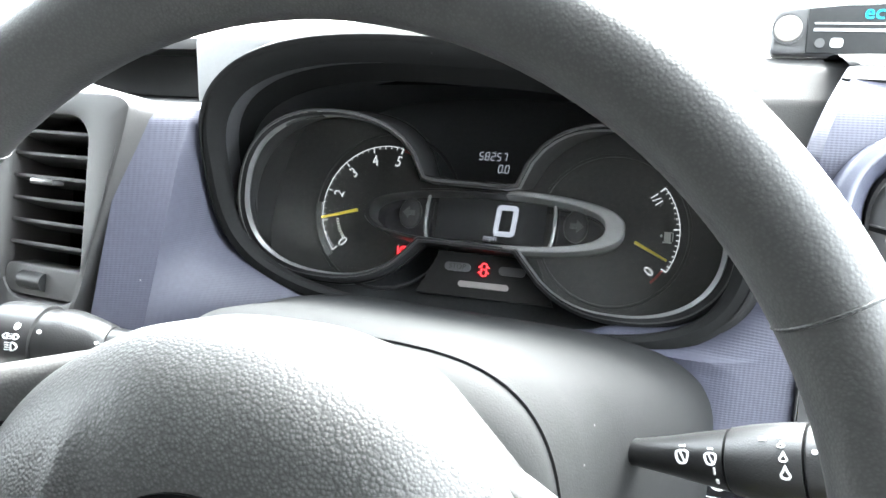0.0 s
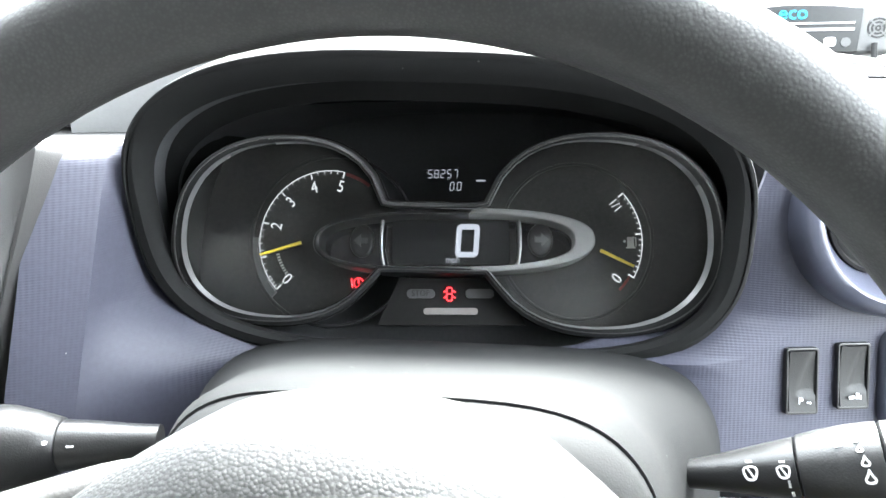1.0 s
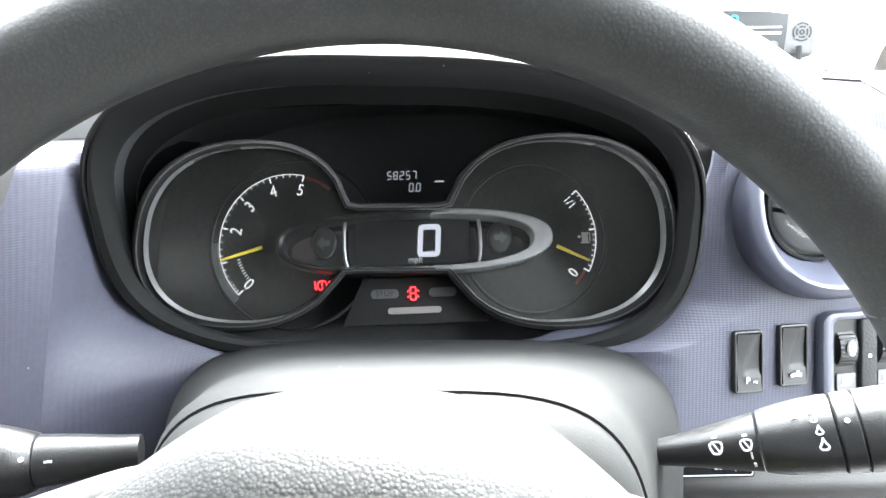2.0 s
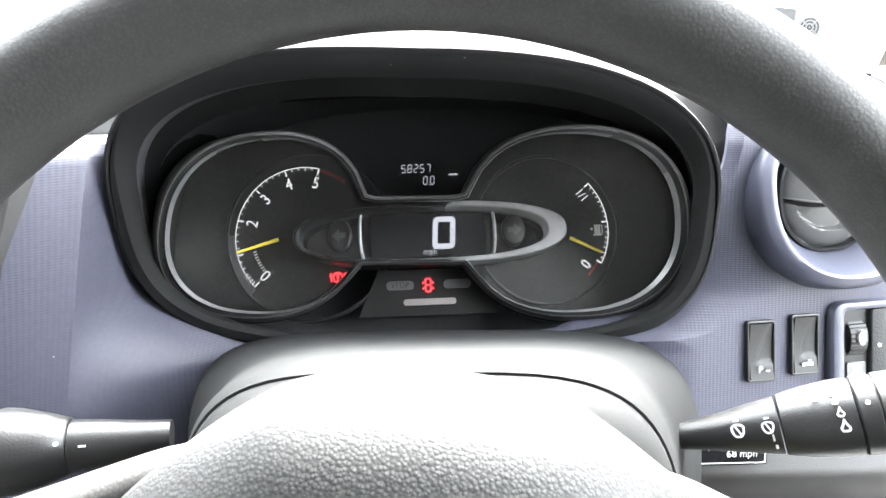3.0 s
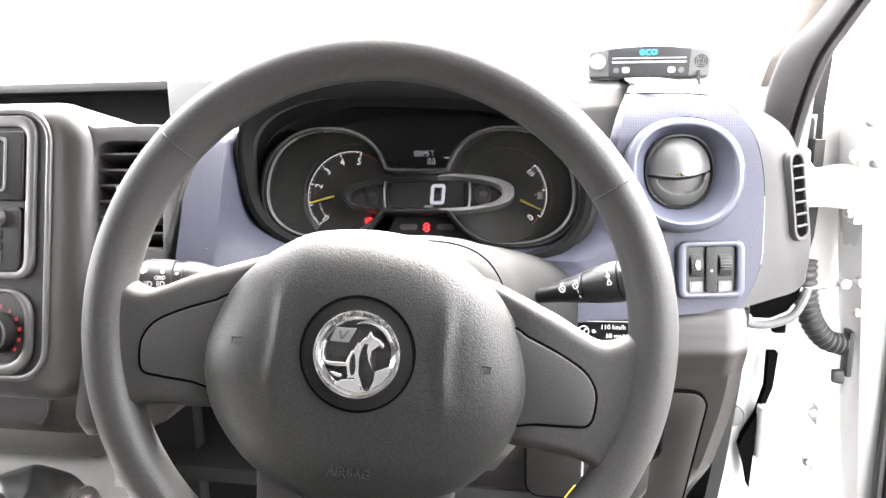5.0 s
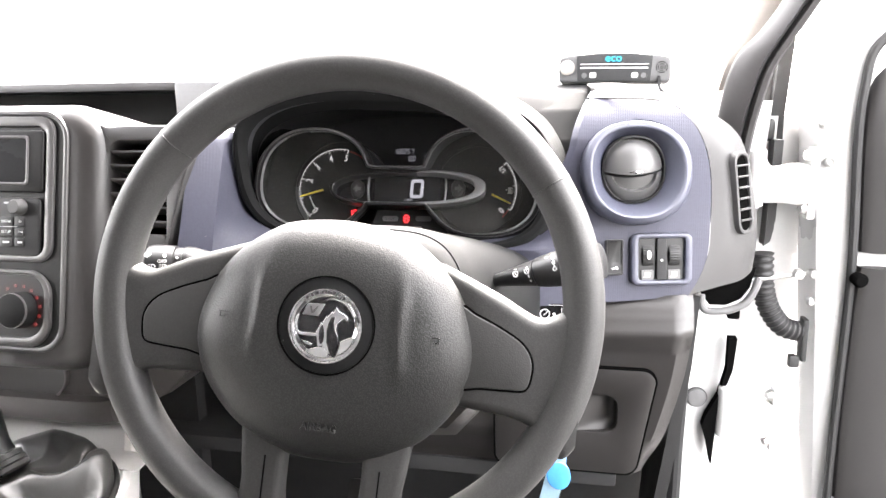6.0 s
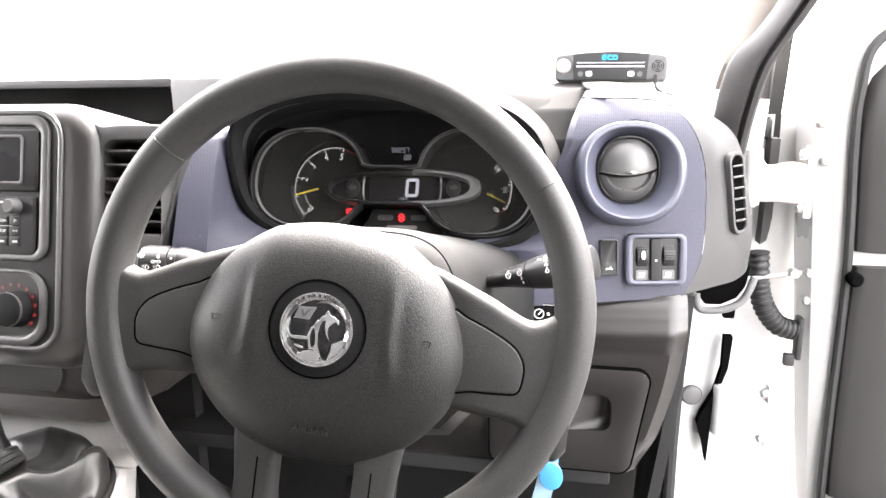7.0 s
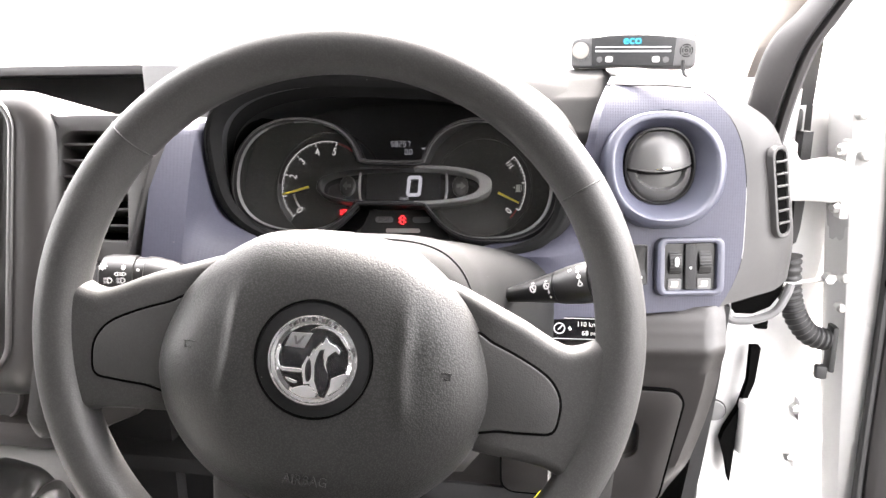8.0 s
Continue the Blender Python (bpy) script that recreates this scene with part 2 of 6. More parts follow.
def smooth_loop(ctrl, per=6, closed=True):
    """A round curve through a few points (any dimension)."""
    p = [Vector(c) for c in ctrl]
    n = len(p)
    out = []
    for i in range(n if closed else n - 1):
        a, b, c, d = (p[(i + k) % n] if closed else p[min(max(i + k, 0), n - 1)] for k in (-1, 0, 1, 2))
        for s in range(per):
            t = s / per
            out.append(0.5 * (2 * b + (c - a) * t + (2 * a - 5 * b + 4 * c - d) * t * t + (3 * b - a - 3 * c + d) * t**3))
    if not closed:
        out.append(p[-1])
    return out


def offset(loop, d):
    """Moves a closed 2D loop inwards by d."""
    n = len(loop)
    area = sum(loop[i][0] * loop[(i + 1) % n][1] - loop[(i + 1) % n][0] * loop[i][1] for i in range(n))
    s = 1 if area > 0 else -1
    out = []
    for i in range(n):
        a, b, c = Vector(loop[i - 1][:2]), Vector(loop[i][:2]), Vector(loop[(i + 1) % n][:2])
        e1, e2 = (b - a).normalized(), (c - b).normalized()
        nn = Vector((-(e1.y + e2.y), e1.x + e2.x)) * s
        k = nn.length
        nn = nn / k if k > 1e-6 else Vector((-e1.y, e1.x)) * s
        out.append(b + nn * d / max(0.5, k / 2))
    return out


def at_z(loop, z):
    return [Vector((p[0], p[1], z)) for p in loop]


def prism(loop, z0, z1, bevel=0.0, steps=3, closed_back=True):
    """A 2D outline raised from z0 to z1 with a rounded front edge."""
    loops = [at_z(loop, z0)]
    if bevel:
        for k in range(steps + 1):
            a = math.pi / 2 * k / steps
            loops.append(at_z(offset(loop, bevel * (1 - math.cos(a))), z1 - bevel + bevel * math.sin(a)))
    else:
        loops.append(at_z(loop, z1))
    return loft(loops, closed_back, True)


def frame_ring(outer, inner, z0, z1, bevel=0.0):
    """A flat frame between two outlines of the same count."""
    b = bevel
    if b:
        loops = [at_z(outer, z0), at_z(outer, z1 - b), at_z(offset(outer, b * 0.3), z1 - b * 0.3), at_z(offset(outer, b), z1),
                 at_z(offset(inner, -b), z1), at_z(offset(inner, -b * 0.3), z1 - b * 0.3), at_z(inner, z1 - b), at_z(inner, z0)]
    else:
        loops = [at_z(outer, z0), at_z(outer, z1), at_z(inner, z1), at_z(inner, z0)]
    bm = bmesh.new()
    rows = skin(bm, loops)
    n = len(outer)
    for i in range(n):
        j = (i + 1) % n
        bm.faces.new((rows[-1][i], rows[-1][j], rows[0][j], rows[0][i]))
    return bm


def rrect(w, h, r, seg=5, cx=0.0, cy=0.0):
    out = []
    for sx, sy, a0 in ((1, 1, 0), (-1, 1, 90), (-1, -1, 180), (1, -1, 270)):
        for k in range(seg + 1):
            a = radians(a0 + 90 * k / seg)
            out.append((cx + sx * (w / 2 - r) + r * math.cos(a), cy + sy * (h / 2 - r) + r * math.sin(a)))
    return out


def ellipse(rx, ry, n=40, cx=0.0, cy=0.0, p=2.0):
    out = []
    for k in range(n):
        a = 2 * math.pi * k / n
        c, s = math.cos(a), math.sin(a)
        out.append((cx + rx * math.copysign(abs(c) ** (2 / p), c), cy + ry * math.copysign(abs(s) ** (2 / p), s)))
    return out


def rbox(w, d, h, bevel=0.003, seg=2, centre=(0, 0, 0)):
    bm = bmesh.new()
    bmesh.ops.create_cube(bm, size=1.0)
    for v in bm.verts:
        v.co = Vector((v.co.x * w + centre[0], v.co.y * d + centre[1], v.co.z * h + centre[2]))
    if bevel:
        bmesh.ops.bevel(bm, geom=list(bm.edges), offset=bevel, segments=seg, affect="EDGES", profile=0.6)
    return bm


def tube(points, radius, seg=12, caps=True, flat=1.0):
    """A round bar along points; radius is one number or one for each point."""
    pts = [Vector(p) for p in points]
    n = len(pts)
    rad = radius if isinstance(radius, (list, tuple)) else [radius] * n
    loops = []
    ref = Vector((0, 0, 1))
    if abs((pts[-1] - pts[0]).normalized().z) > 0.9:
        ref = Vector((0, 1, 0))
    for i, p in enumerate(pts):
        d = (pts[min(i + 1, n - 1)] - pts[max(i - 1, 0)]).normalized()
        s = d.cross(ref).normalized()
        u = s.cross(d).normalized()
        loops.append([p + (s * math.cos(2 * math.pi * k / seg) + u * flat * math.sin(2 * math.pi * k / seg)) * rad[i] for k in range(seg)])
    return loft(loops, caps, caps)


def moved(bm, m):
    bmesh.ops.transform(bm, matrix=m, verts=bm.verts)
    return bm


def joined(*bms):
    out = bmesh.new()
    for b in bms:
        me = bpy.data.meshes.new("tmp")
        b.to_mesh(me)
        b.free()
        out.from_mesh(me)
        bpy.data.meshes.remove(me)
    return out


def words(text, size, depth=0.0003, align="CENTER"):
    cu = bpy.data.curves.new("tmp", "FONT")
    cu.body, cu.size, cu.extrude = text, size, depth
    cu.align_x, cu.align_y = align, "CENTER"
    cu.resolution_u = 3
    ob = bpy.data.objects.new("tmp", cu)
    me = bpy.data.meshes.new_from_object(ob)
    bm = bmesh.new()
    bm.from_mesh(me)
    bpy.data.objects.remove(ob)
    bpy.data.curves.remove(cu)
    bpy.data.meshes.remove(me)
    return bm


def bar(x, y, w, h, z0, z1, turn=0.0):
    """A flat printed mark."""
    bm = rbox(w, h, z1 - z0, 0)
    return moved(bm, Matrix.Translation((x, y, (z0 + z1) / 2)) @ Matrix.Rotation(turn, 4, "Z"))


def arc_pts(r, a0, a1, n, z=0.0, cx=0.0, cy=0.0):
    return [Vector((cx + r * math.cos(a0 + (a1 - a0) * k / n), cy + r * math.sin(a0 + (a1 - a0) * k / n), z)) for k in range(n + 1)]

# ---- large structure ----
ground = bmesh.new()
bmesh.ops.create_grid(ground, x_segments=40, y_segments=40, size=400)
ob = part("ground", moved(ground, Matrix.Translation((0, 0, -0.42))), M_CONCRETE)
tagged(ob, "grey asphalt ground outside the van", "ground", kind="structure")


def slab(name, x0, x1, y0, y1, z0, z1, mat, label, cat, bevel=0.0):
    bm = rbox(x1 - x0, y1 - y0, z1 - z0, bevel, centre=((x0 + x1) / 2, (y0 + y1) / 2, (z0 + z1) / 2))
    return tagged(part(name, bm, mat), label, cat, kind="structure")


XL, XR = -1.30, 0.43
slab("floor", XL, 0.40, -0.9, 1.10, 0.0, 0.04, M_CARPET, "black rubber cab floor mat", "floor")
# unseen roof and walls close the cab; their edges are set to limit light
slab("ceiling", XL, XR, -0.9, 0.36, 1.44, 1.47, M_HEADLINER, "pale fabric headliner of the cab", "ceiling")
slab("wall_back", XL, XR, -0.54, -0.50, 0.0, 1.47, M_DASH, "unseen plain grey bulkhead, moved forward to darken the cab", "wall")
slab("wall_passenger", XL - 0.04, XL, -0.9, 1.25, 0.0, 0.78, M_CARD, "grey passenger door trim below the window", "wall")
slab("wall_passenger_rear", XL - 0.04, XL, -0.9, -0.30, 0.78, 1.47, M_HEADLINER, "pale rear quarter on the passenger side", "wall")
slab("wall_driver_rear", XR, XR + 0.05, -0.94, 0.13, -0.1, 1.47, M_DASH, "unseen grey body side, brought forward to block light from the door", "wall")
# added slab out of view, only to keep light off the footwell
slab("light_block_driver", XR, XR + 0.05, 0.13, 0.36, -0.1, 0.60, M_DASH, "unseen grey slab that blocks low light from the door opening", "wall")
# made-up dark plate on the sill, so that less light bounces upward
slab("sill", 0.30, XR + 0.02, -0.5, 0.86, -0.12, 0.06, M_CARD, "unseen dark door sill plate, added to bounce less light", "sill", 0.01)
slab("firewall", XL, 0.36, 1.06, 1.10, 0.0, 0.90, M_MATT, "black firewall behind the dashboard", "wall")

glass = bmesh.new()
rows = []
for k in range(9):
    s = k / 8
    rows.append([Vector((XL + (XR - 0.04 - XL) * j / 16, 1.42 - 1.06 * s + 0.05 * math.sin(math.pi * j / 16), 0.90 + 0.54 * s)) for j in range(17)])
skin(glass, rows, closed=False)
ob = part("windscreen", glass, M_GLASS)
ob.visible_shadow = False
tagged(ob, "clear curved windscreen glass", "windscreen", kind="structure")

# ---- dashboard ----
WHEEL = axes((0.0262, 0.4100, 0.7711), 12.6, 7.2, -6.8)
CLUSTER = axes((0.0, 0.70, 0.80), 24.9)
# the dial faces are turned a little against the mouth of the hood
DIAL = CLUSTER.inverted() @ axes((0.0, 0.690, 0.80), 22.3, 6.25) @ Matrix.Translation((0.0047, 0.0025, 0.0)) @ Matrix.Diagonal((0.957, 1.0, 1.0, 1.0))
CSTACK = axes((-0.448, 0.53, 0.8054), 12.0) @ Matrix.Scale(0.889, 4)


def hood_half(v):
    """Half width of the hood's mouth at the height v on the cluster face."""
    d = v - 0.02
    b, p = (0.0632, 2.6) if d > 0 else (0.075, 3.6)
    k = min(1.0, abs(d) / b)
    return HA * (1 - k**p) ** (1 / p)


HX, HA = 0.0065, 0.1635


def hood_loop(scale, depth, n=96, square=0.0):
    """The mouth of the hood: a wide rounded outline whose top overhangs the dials."""
    out = []
    for k in range(n):
        a = 2 * math.pi * k / n
        c, s = math.cos(a), math.sin(a)
        b, p = (0.0632, 2.6) if s > 0 else (0.075, 3.6)
        u = HA * math.copysign(abs(c) ** (2 / p), c)
        v = b * math.copysign(abs(s) ** (2 / p), s)
        u, v = HX + u * scale, 0.02 + v * (1 + (scale - 1) * 2.0)
        if u < 0:
            u *= 0.955
        if square and c > 0 and s > 0:
            k2 = min(1.0, c / 0.3)
            p2 = 4.0
            u2, v2 = HX + HA * square * c ** (2 / p2), 0.02 + 0.0632 * (1 + (square - 1) * 1.5) * s ** (2 / p2)
            u, v = u + (u2 - u) * k2, v + (v2 - v) * k2
        out.append(Vector((u, v, 0.088 + 0.727 * v - (0.075 if u > 0 else 0.135) * u + depth)))
    return out


dash = thing("dashboard", "dark grey and slate blue plastic dashboard of a van", "dashboard")


def grid(fn, nu, nv, thick=0.004):
    """A sheet fn(s, t) of some thickness behind it."""
    bm = bmesh.new()
    skin(bm, [[Vector(fn(i / nu, j / nv)) for i in range(nu + 1)] for j in range(nv + 1)], closed=False)
    bmesh.ops.recalc_face_normals(bm, faces=bm.faces)
    back = bmesh.ops.duplicate(bm, geom=bm.verts[:] + bm.edges[:] + bm.faces[:])["geom"]
    for e in back:
        if isinstance(e, bmesh.types.BMVert):
            e.co.y += thick
    edges = [e for e in bm.edges if e.is_boundary]
    bmesh.ops.bridge_loops(bm, edges=edges)
    return bm


def mix(points, s):
    """A smooth reading of a short table of (s, values...)."""
    for a, b in zip(points, points[1:]):
        if s <= b[0]:
            k = (s - a[0]) / (b[0] - a[0])
            k = min(max(k, 0.0), 1.0)
            k = k * k * (3 - 2 * k)
            return [p + (q - p) * k for p, q in zip(a[1:], b[1:])]
    return list(points[-1][1:])


def left_fascia(s, t):
    z, roll = mix([(0, 0.665, 0), (0.9, 0.889, 0.0), (0.95, 0.8955, 0.004), (1, 0.899, 0.022)], 0.9 * t if t < 0 else t) if t > 0.9 else (0.665 + 0.224 * t / 0.9, 0.0)
    dz = max(z - 0.82, -0.06)
    v = (z - 0.836) / 1.213
    xr = HX - 0.965 * hood_half(v) - 0.003 if v > -0.052 else -0.088
    if z < 0.815:
        k = min(1.0, (0.815 - z) / 0.06)
        k = k * k * (3 - 2 * k)
        xr = xr * (1 - k) - 0.080 * k
    pl, pf, pr = (-0.190 + 0.10 * dz, 0.553 + 0.23 * dz), (-0.162 + 0.02 * dz, 0.570 + 0.35 * dz), (xr, 0.622 - 0.20 * dz)
    if s < 0.06:
        k = s / 0.06
        x, y = pl[0] - 0.002 * (1 - k), pl[1] + 0.02 * (1 - k) ** 2
    elif s < 0.52:
        k = (s - 0.06) / 0.46
        x, y = pl[0] + (pf[0] - pl[0]) * k, pl[1] + (pf[1] - pl[1]) * k
    else:
        k = (s - 0.52) / 0.48
        x, y = pf[0] + (pr[0] - pf[0]) * k, pf[1] + (pr[1] - pf[1]) * k ** 0.85
    return (x, y + roll, z)


part("fascia_panel", grid(left_fascia, 50, 60), M_BLUE, dash, "slate blue woven-textured panel beside the dials")


def right_y(x, z):
    return 0.652 + 0.22 * (x - 0.235) + 0.12 * (z - 0.76)


def pod_edge(z):
    k = min(1.0, max(0.0, (z - 0.80) / 0.1336))
    return 0.212 + 0.1215 * (1 - k**2.9) ** (1 / 2.9) - 0.022 * (max(0.0, 0.780 - z) / 0.062) ** 2


def right_fascia(s, t):
    low = 0.713 + 0.009 * s * s
    z = low + (0.933 - low) * (1 - (1 - t) ** 1.25)
    v = (z - 0.836) / 1.213
    hood = HX + (hood_half(v) if v > -0.052 else 0.0) + 0.003
    xl = max(hood, 0.0)
    if z < 0.795:
        k = min(1.0, (0.795 - z) / 0.03)
        xl = xl * (1 - k) + 0.08 * k
    if z > 0.83:
        k = min(1.0, (z - 0.83) / 0.05)
        xl = max(xl, xl + (0.187 - xl) * k * k * (3 - 2 * k) + 0.02 * (max(0, z - 0.86) / 0.07) ** 2)
    xr = pod_edge(z)
    x = xl + (xr - xl) * s
    y = right_y(x, z)
    if s < 0.36 and z < 0.885:
        y += 0.032 * (1 - s / 0.36) ** 1.5 * min(1.0, (0.885 - z) / 0.10)
    k = min(1.0, max(0.0, (0.050 - math.hypot(x - 0.258, z - 0.853)) / 0.006))
    y += 0.035 * k * k * (3 - 2 * k)
    y += 0.028 * (max(0, z - 0.868) / 0.065) ** 2.6 + 0.010 * max(0, 0.05 - s) / 0.05 * min(1, max(0, (z - 0.86) / 0.03))
    return (x, y, z)


part("fascia_panel", grid(right_fascia, 80, 110), M_BLUE, dash, "slate blue woven-textured panel with the outer vent")


POD = [
    [(0.3235, 0.675, 0.705), (0.3265, 0.678, 0.78), (0.3185, 0.684, 0.86), (0.3035, 0.692, 0.901), (0.281, 0.700, 0.9215), (0.245, 0.706, 0.934), (0.205, 0.708, 0.935)],
    [(0.347, 0.681, 0.729), (0.355, 0.684, 0.78), (0.346, 0.694, 0.870), (0.327, 0.706, 0.907), (0.295, 0.716, 0.927), (0.245, 0.722, 0.939), (0.205, 0.722, 0.940)],
    [(0.374, 0.698, 0.734), (0.377, 0.702, 0.79), (0.362, 0.713, 0.876), (0.338, 0.732, 0.907), (0.298, 0.745, 0.925), (0.245, 0.75, 0.941), (0.205, 0.75, 0.942)],
    [(0.390, 0.730, 0.743), (0.392, 0.735, 0.79), (0.376, 0.748, 0.872), (0.348, 0.765, 0.903), (0.303, 0.78, 0.920), (0.245, 0.79, 0.940), (0.205, 0.79, 0.941)],
    [(0.388, 0.83, 0.748), (0.393, 0.83, 0.79), (0.380, 0.83, 0.868), (0.350, 0.84, 0.899), (0.304, 0.85, 0.916), (0.245, 0.86, 0.936), (0.205, 0.86, 0.938)],
]
POD[0] = [tuple(Vector(right_fascia(1.0, t)) + Vector((0.0012, 0.0012, 0.0004))) for t in (0.0, 0.27, 0.60, 0.79, 0.91, 1.0)] + [tuple(Vector(right_fascia(0.0, 1.0)) + Vector((0, 0.0012, 0.0008)))]
ribs = [smooth_loop(c, 8, False) for c in POD]
ribs[0] = []
for i in range(49):
    k = min(i / 8, 5.0)
    j = min(int(k), 4)
    tt = (0, 0.275, 0.62, 0.805, 0.925, 1.0)
    p = right_fascia(1.0 - max(0.0, i / 8 - 5.0), tt[j] + (tt[j + 1] - tt[j]) * (k - j))
    ribs[0].append(Vector(p) + Vector((0.0008, 0.0012, 0.0006)))
cols = [smooth_loop([r[i] for r in ribs], 6, False) for i in range(len(ribs[0]))]
bm = bmesh.new()
skin(bm, cols[:35], closed=False)
part("end_panel", bm, M_DASH, dash, "smooth grey plastic end of the dashboard", 60)
# top of the same moulding, coloured darker to offset the light on it
bm = bmesh.new()
skin(bm, cols[34:], closed=False)
part("end_top", bm, M_DASH_TOP, dash, "dark grey grained top behind the vent, darkened against the light on it", 60)
part("slot", moved(prism(smooth_loop([(-0.026, 0.0), (-0.012, 0.0030), (0.010, 0.0024), (0.028, -0.0035), (0.010, -0.0012), (-0.012, -0.0006)], 4), 0, 0.0012), axes((0.240, 0.6895, 0.9250), 50, 2) @ Matrix.Scale(1.4, 4)), M_MATT, dash, "dark slit above the vent")


def cowl(s, t):
    y, z = mix([(0, 0.698, 0.83), (0.35, 0.712, 0.882), (0.6, 0.732, 0.914), (0.8, 0.760, 0.934), (1, 0.81, 0.943)], t)
    v = (min(z, 0.925) - 0.836) / 1.213
    xl = HX + hood_half(v) * 1.03 + 0.003 - 0.06 * max(0, (z - 0.925) / 0.018)
    x = xl + (0.222 - xl) * s
    return (x, y - 0.015 * (1 - s) * (1 - t), z)


bm = bmesh.new()
skin(bm, [[Vector(cowl(i / 12, j / 24)) for i in range(13)] for j in range(25)], closed=False)
part("cowl", bm, M_DASH_TOP, dash, "grey grained cowl between hood and vent", 60)


def top_sheet(s, t):
    x = -0.20 + 0.565 * s
    near = 0.72 + 0.10 / (1 + math.exp(-(x - 0.195) / 0.008))
    y = near + (1.22 - near) * t
    z = 0.930 + 0.016 * math.exp(-((x / 0.17) ** 4)) - 0.06 * max(0, t - 0.35) - 0.030 * (max(0, 0.10 - t) / 0.10) ** 2
    z -= 0.038 * max(0, (s - 0.74) / 0.26) ** 1.6 + 0.012 * max(0, 0.08 - s) / 0.08
    return (x, y, z)


bm = bmesh.new()
skin(bm, [[Vector(top_sheet(i / 40, j / 30)) for i in range(41)] for j in range(31)], closed=False)
part("top_pad", bm, M_DASH_TOP, dash, "dark grey grained dashboard top")

# upper deck over the passenger side, with its dark open tray
part("deck", rbox(0.93, 0.42, 0.013, 0.004, centre=(-0.835, 1.06, 0.9515)), M_DASH, dash)
part("tray_wall", rbox(0.93, 0.02, 0.10, 0.003, centre=(-0.835, 1.00, 0.90)), M_MATT, dash, "black back of the open tray")
part("tray_side", rbox(0.18, 0.20, 0.09, 0.006, centre=(-0.274, 0.935, 0.912)), M_GREY_BOX, dash)


def shelf(s, t):
    x = -1.28 + 1.10 * s
    y = 0.585 + 0.44 * t
    z = 0.893 - 0.02 * max(0, 0.14 - t) ** 2 / 0.0196
    return (x, y, z)


bm = bmesh.new()
skin(bm, [[Vector(shelf(i / 90, j / 24)) for i in range(91)] for j in range(25)], closed=False)
part("shelf", bm, M_DASH_TOP, dash, "dark grey shelf below the open tray")

# centre stack
stack = thing("centre_stack", "dark grey centre stack holding radio and climate controls", "centre console", CSTACK)
body = rrect(0.40, 0.31, 0.05, 8, 0.0, -0.012)
part("body", prism(body, -0.20, 0.0, 0.028, 6), M_LOWER, stack, "grey plastic body of the stack")
part("bezel", frame_ring(rrect(0.324, 0.276, 0.034, 8, 0, -0.006), rrect(0.312, 0.264, 0.028, 8, 0, -0.006), -0.01, 0.003, 0.002), M_BEZEL, stack, "satin grey trim line")
part("panel", prism(rrect(0.312, 0.264, 0.028, 8, 0, -0.006), -0.01, 0.0008), M_STACK, stack)
part("radio_frame", frame_ring(rrect(0.292, 0.166, 0.02, 8, 0, 0.042), rrect(0.27, 0.146, 0.012, 8, 0, 0.04), 0.0, 0.005, 0.0025), M_BEZEL, stack, "satin grey frame round the radio")
part("climate_frame", frame_ring(rrect(0.292, 0.088, 0.03, 8, 0, -0.094), rrect(0.275, 0.072, 0.024, 8, 0, -0.091), 0.0, 0.006, 0.003), M_BEZEL, stack)
part("climate_panel", prism(rrect(0.275, 0.072, 0.024, 8, 0, -0.091), 0.0, 0.002), M_BLACK, stack)

# panel with the inner vent, between stack and fascia
VENT = axes((-0.2385, 0.548, 0.815), 10.0)
vp = thing("vent_panel", "dark grey panel round the inner air vent", "dash panel", VENT)
part("frame", frame_ring(smooth_loop([(0.062, 0.07), (0.060, 0.088), (0.03, 0.091), (-0.03, 0.090), (-0.045, 0.080), (-0.05, -0.06), (-0.045, -0.10), (0.01, -0.10), (0.022, -0.07), (0.040, -0.01)], 6), [(x, y + 0.018) for x, y in rrect(0.066, 0.116, 0.016, 14)], -0.05, 0.0, 0.003), M_DASH, vp)

# lower dash


def lower_panel(s, t):
    z = 0.505 + (0.209 + 0.010 * s * s) * t
    xr = 0.320 - 0.042 * (1 - t) ** 2.2
    x = -0.13 + (xr + 0.13) * s
    y = mix([(0, 0.675), (0.3, 0.652), (0.72, 0.642), (0.84, 0.634), (0.90, 0.641), (0.95, 0.648), (1, 0.66)], t)[0]
    y += 0.012 * max(0, s - 0.97) / 0.03
    if 0.128 < x < 0.266 and 0.536 < z < 0.634:
        y += 0.034
    return (x, y, z)


part("lower_panel", grid(lower_panel, 60, 50), M_LOWER, dash, "grey plastic lower panel under the fascia")
ob = part("side_strip", loft([[Vector((x + dx, y + dy, z)) for dx, dy in ((-0.016, 0), (-0.003, 0), (-0.003, 0.12), (-0.016, 0.12))]
      for x, y, z in ((0.29, 0.70, 0.10), (0.312, 0.70, 0.46), (0.322, 0.70, 0.535), (0.332, 0.70, 0.634), (0.336, 0.70, 0.712))]), M_RUBBER, dash)
part("under_panel", rbox(1.5, 0.30, 0.02, 0.004, centre=(-0.50, 0.82, 0.50)), M_MATT, dash)
low = [(-1.0, 0.690), (-0.30, 0.690), (-0.262, 0.684), (-0.245, 0.664), (-0.244, 0.618), (-0.270, 0.590), (-0.305, 0.574), (-1.0, 0.578)]
part("lower_centre", loft([[Vector((x * k + dx, y, z)) for x, z in low] for y, k, dx in ((0.90, 1, 0.0), (0.622, 1, 0.0), (0.617, 1, -0.002), (0.615, 1, -0.006))]), M_STORE, dash, "grey plastic panel under the centre stack")
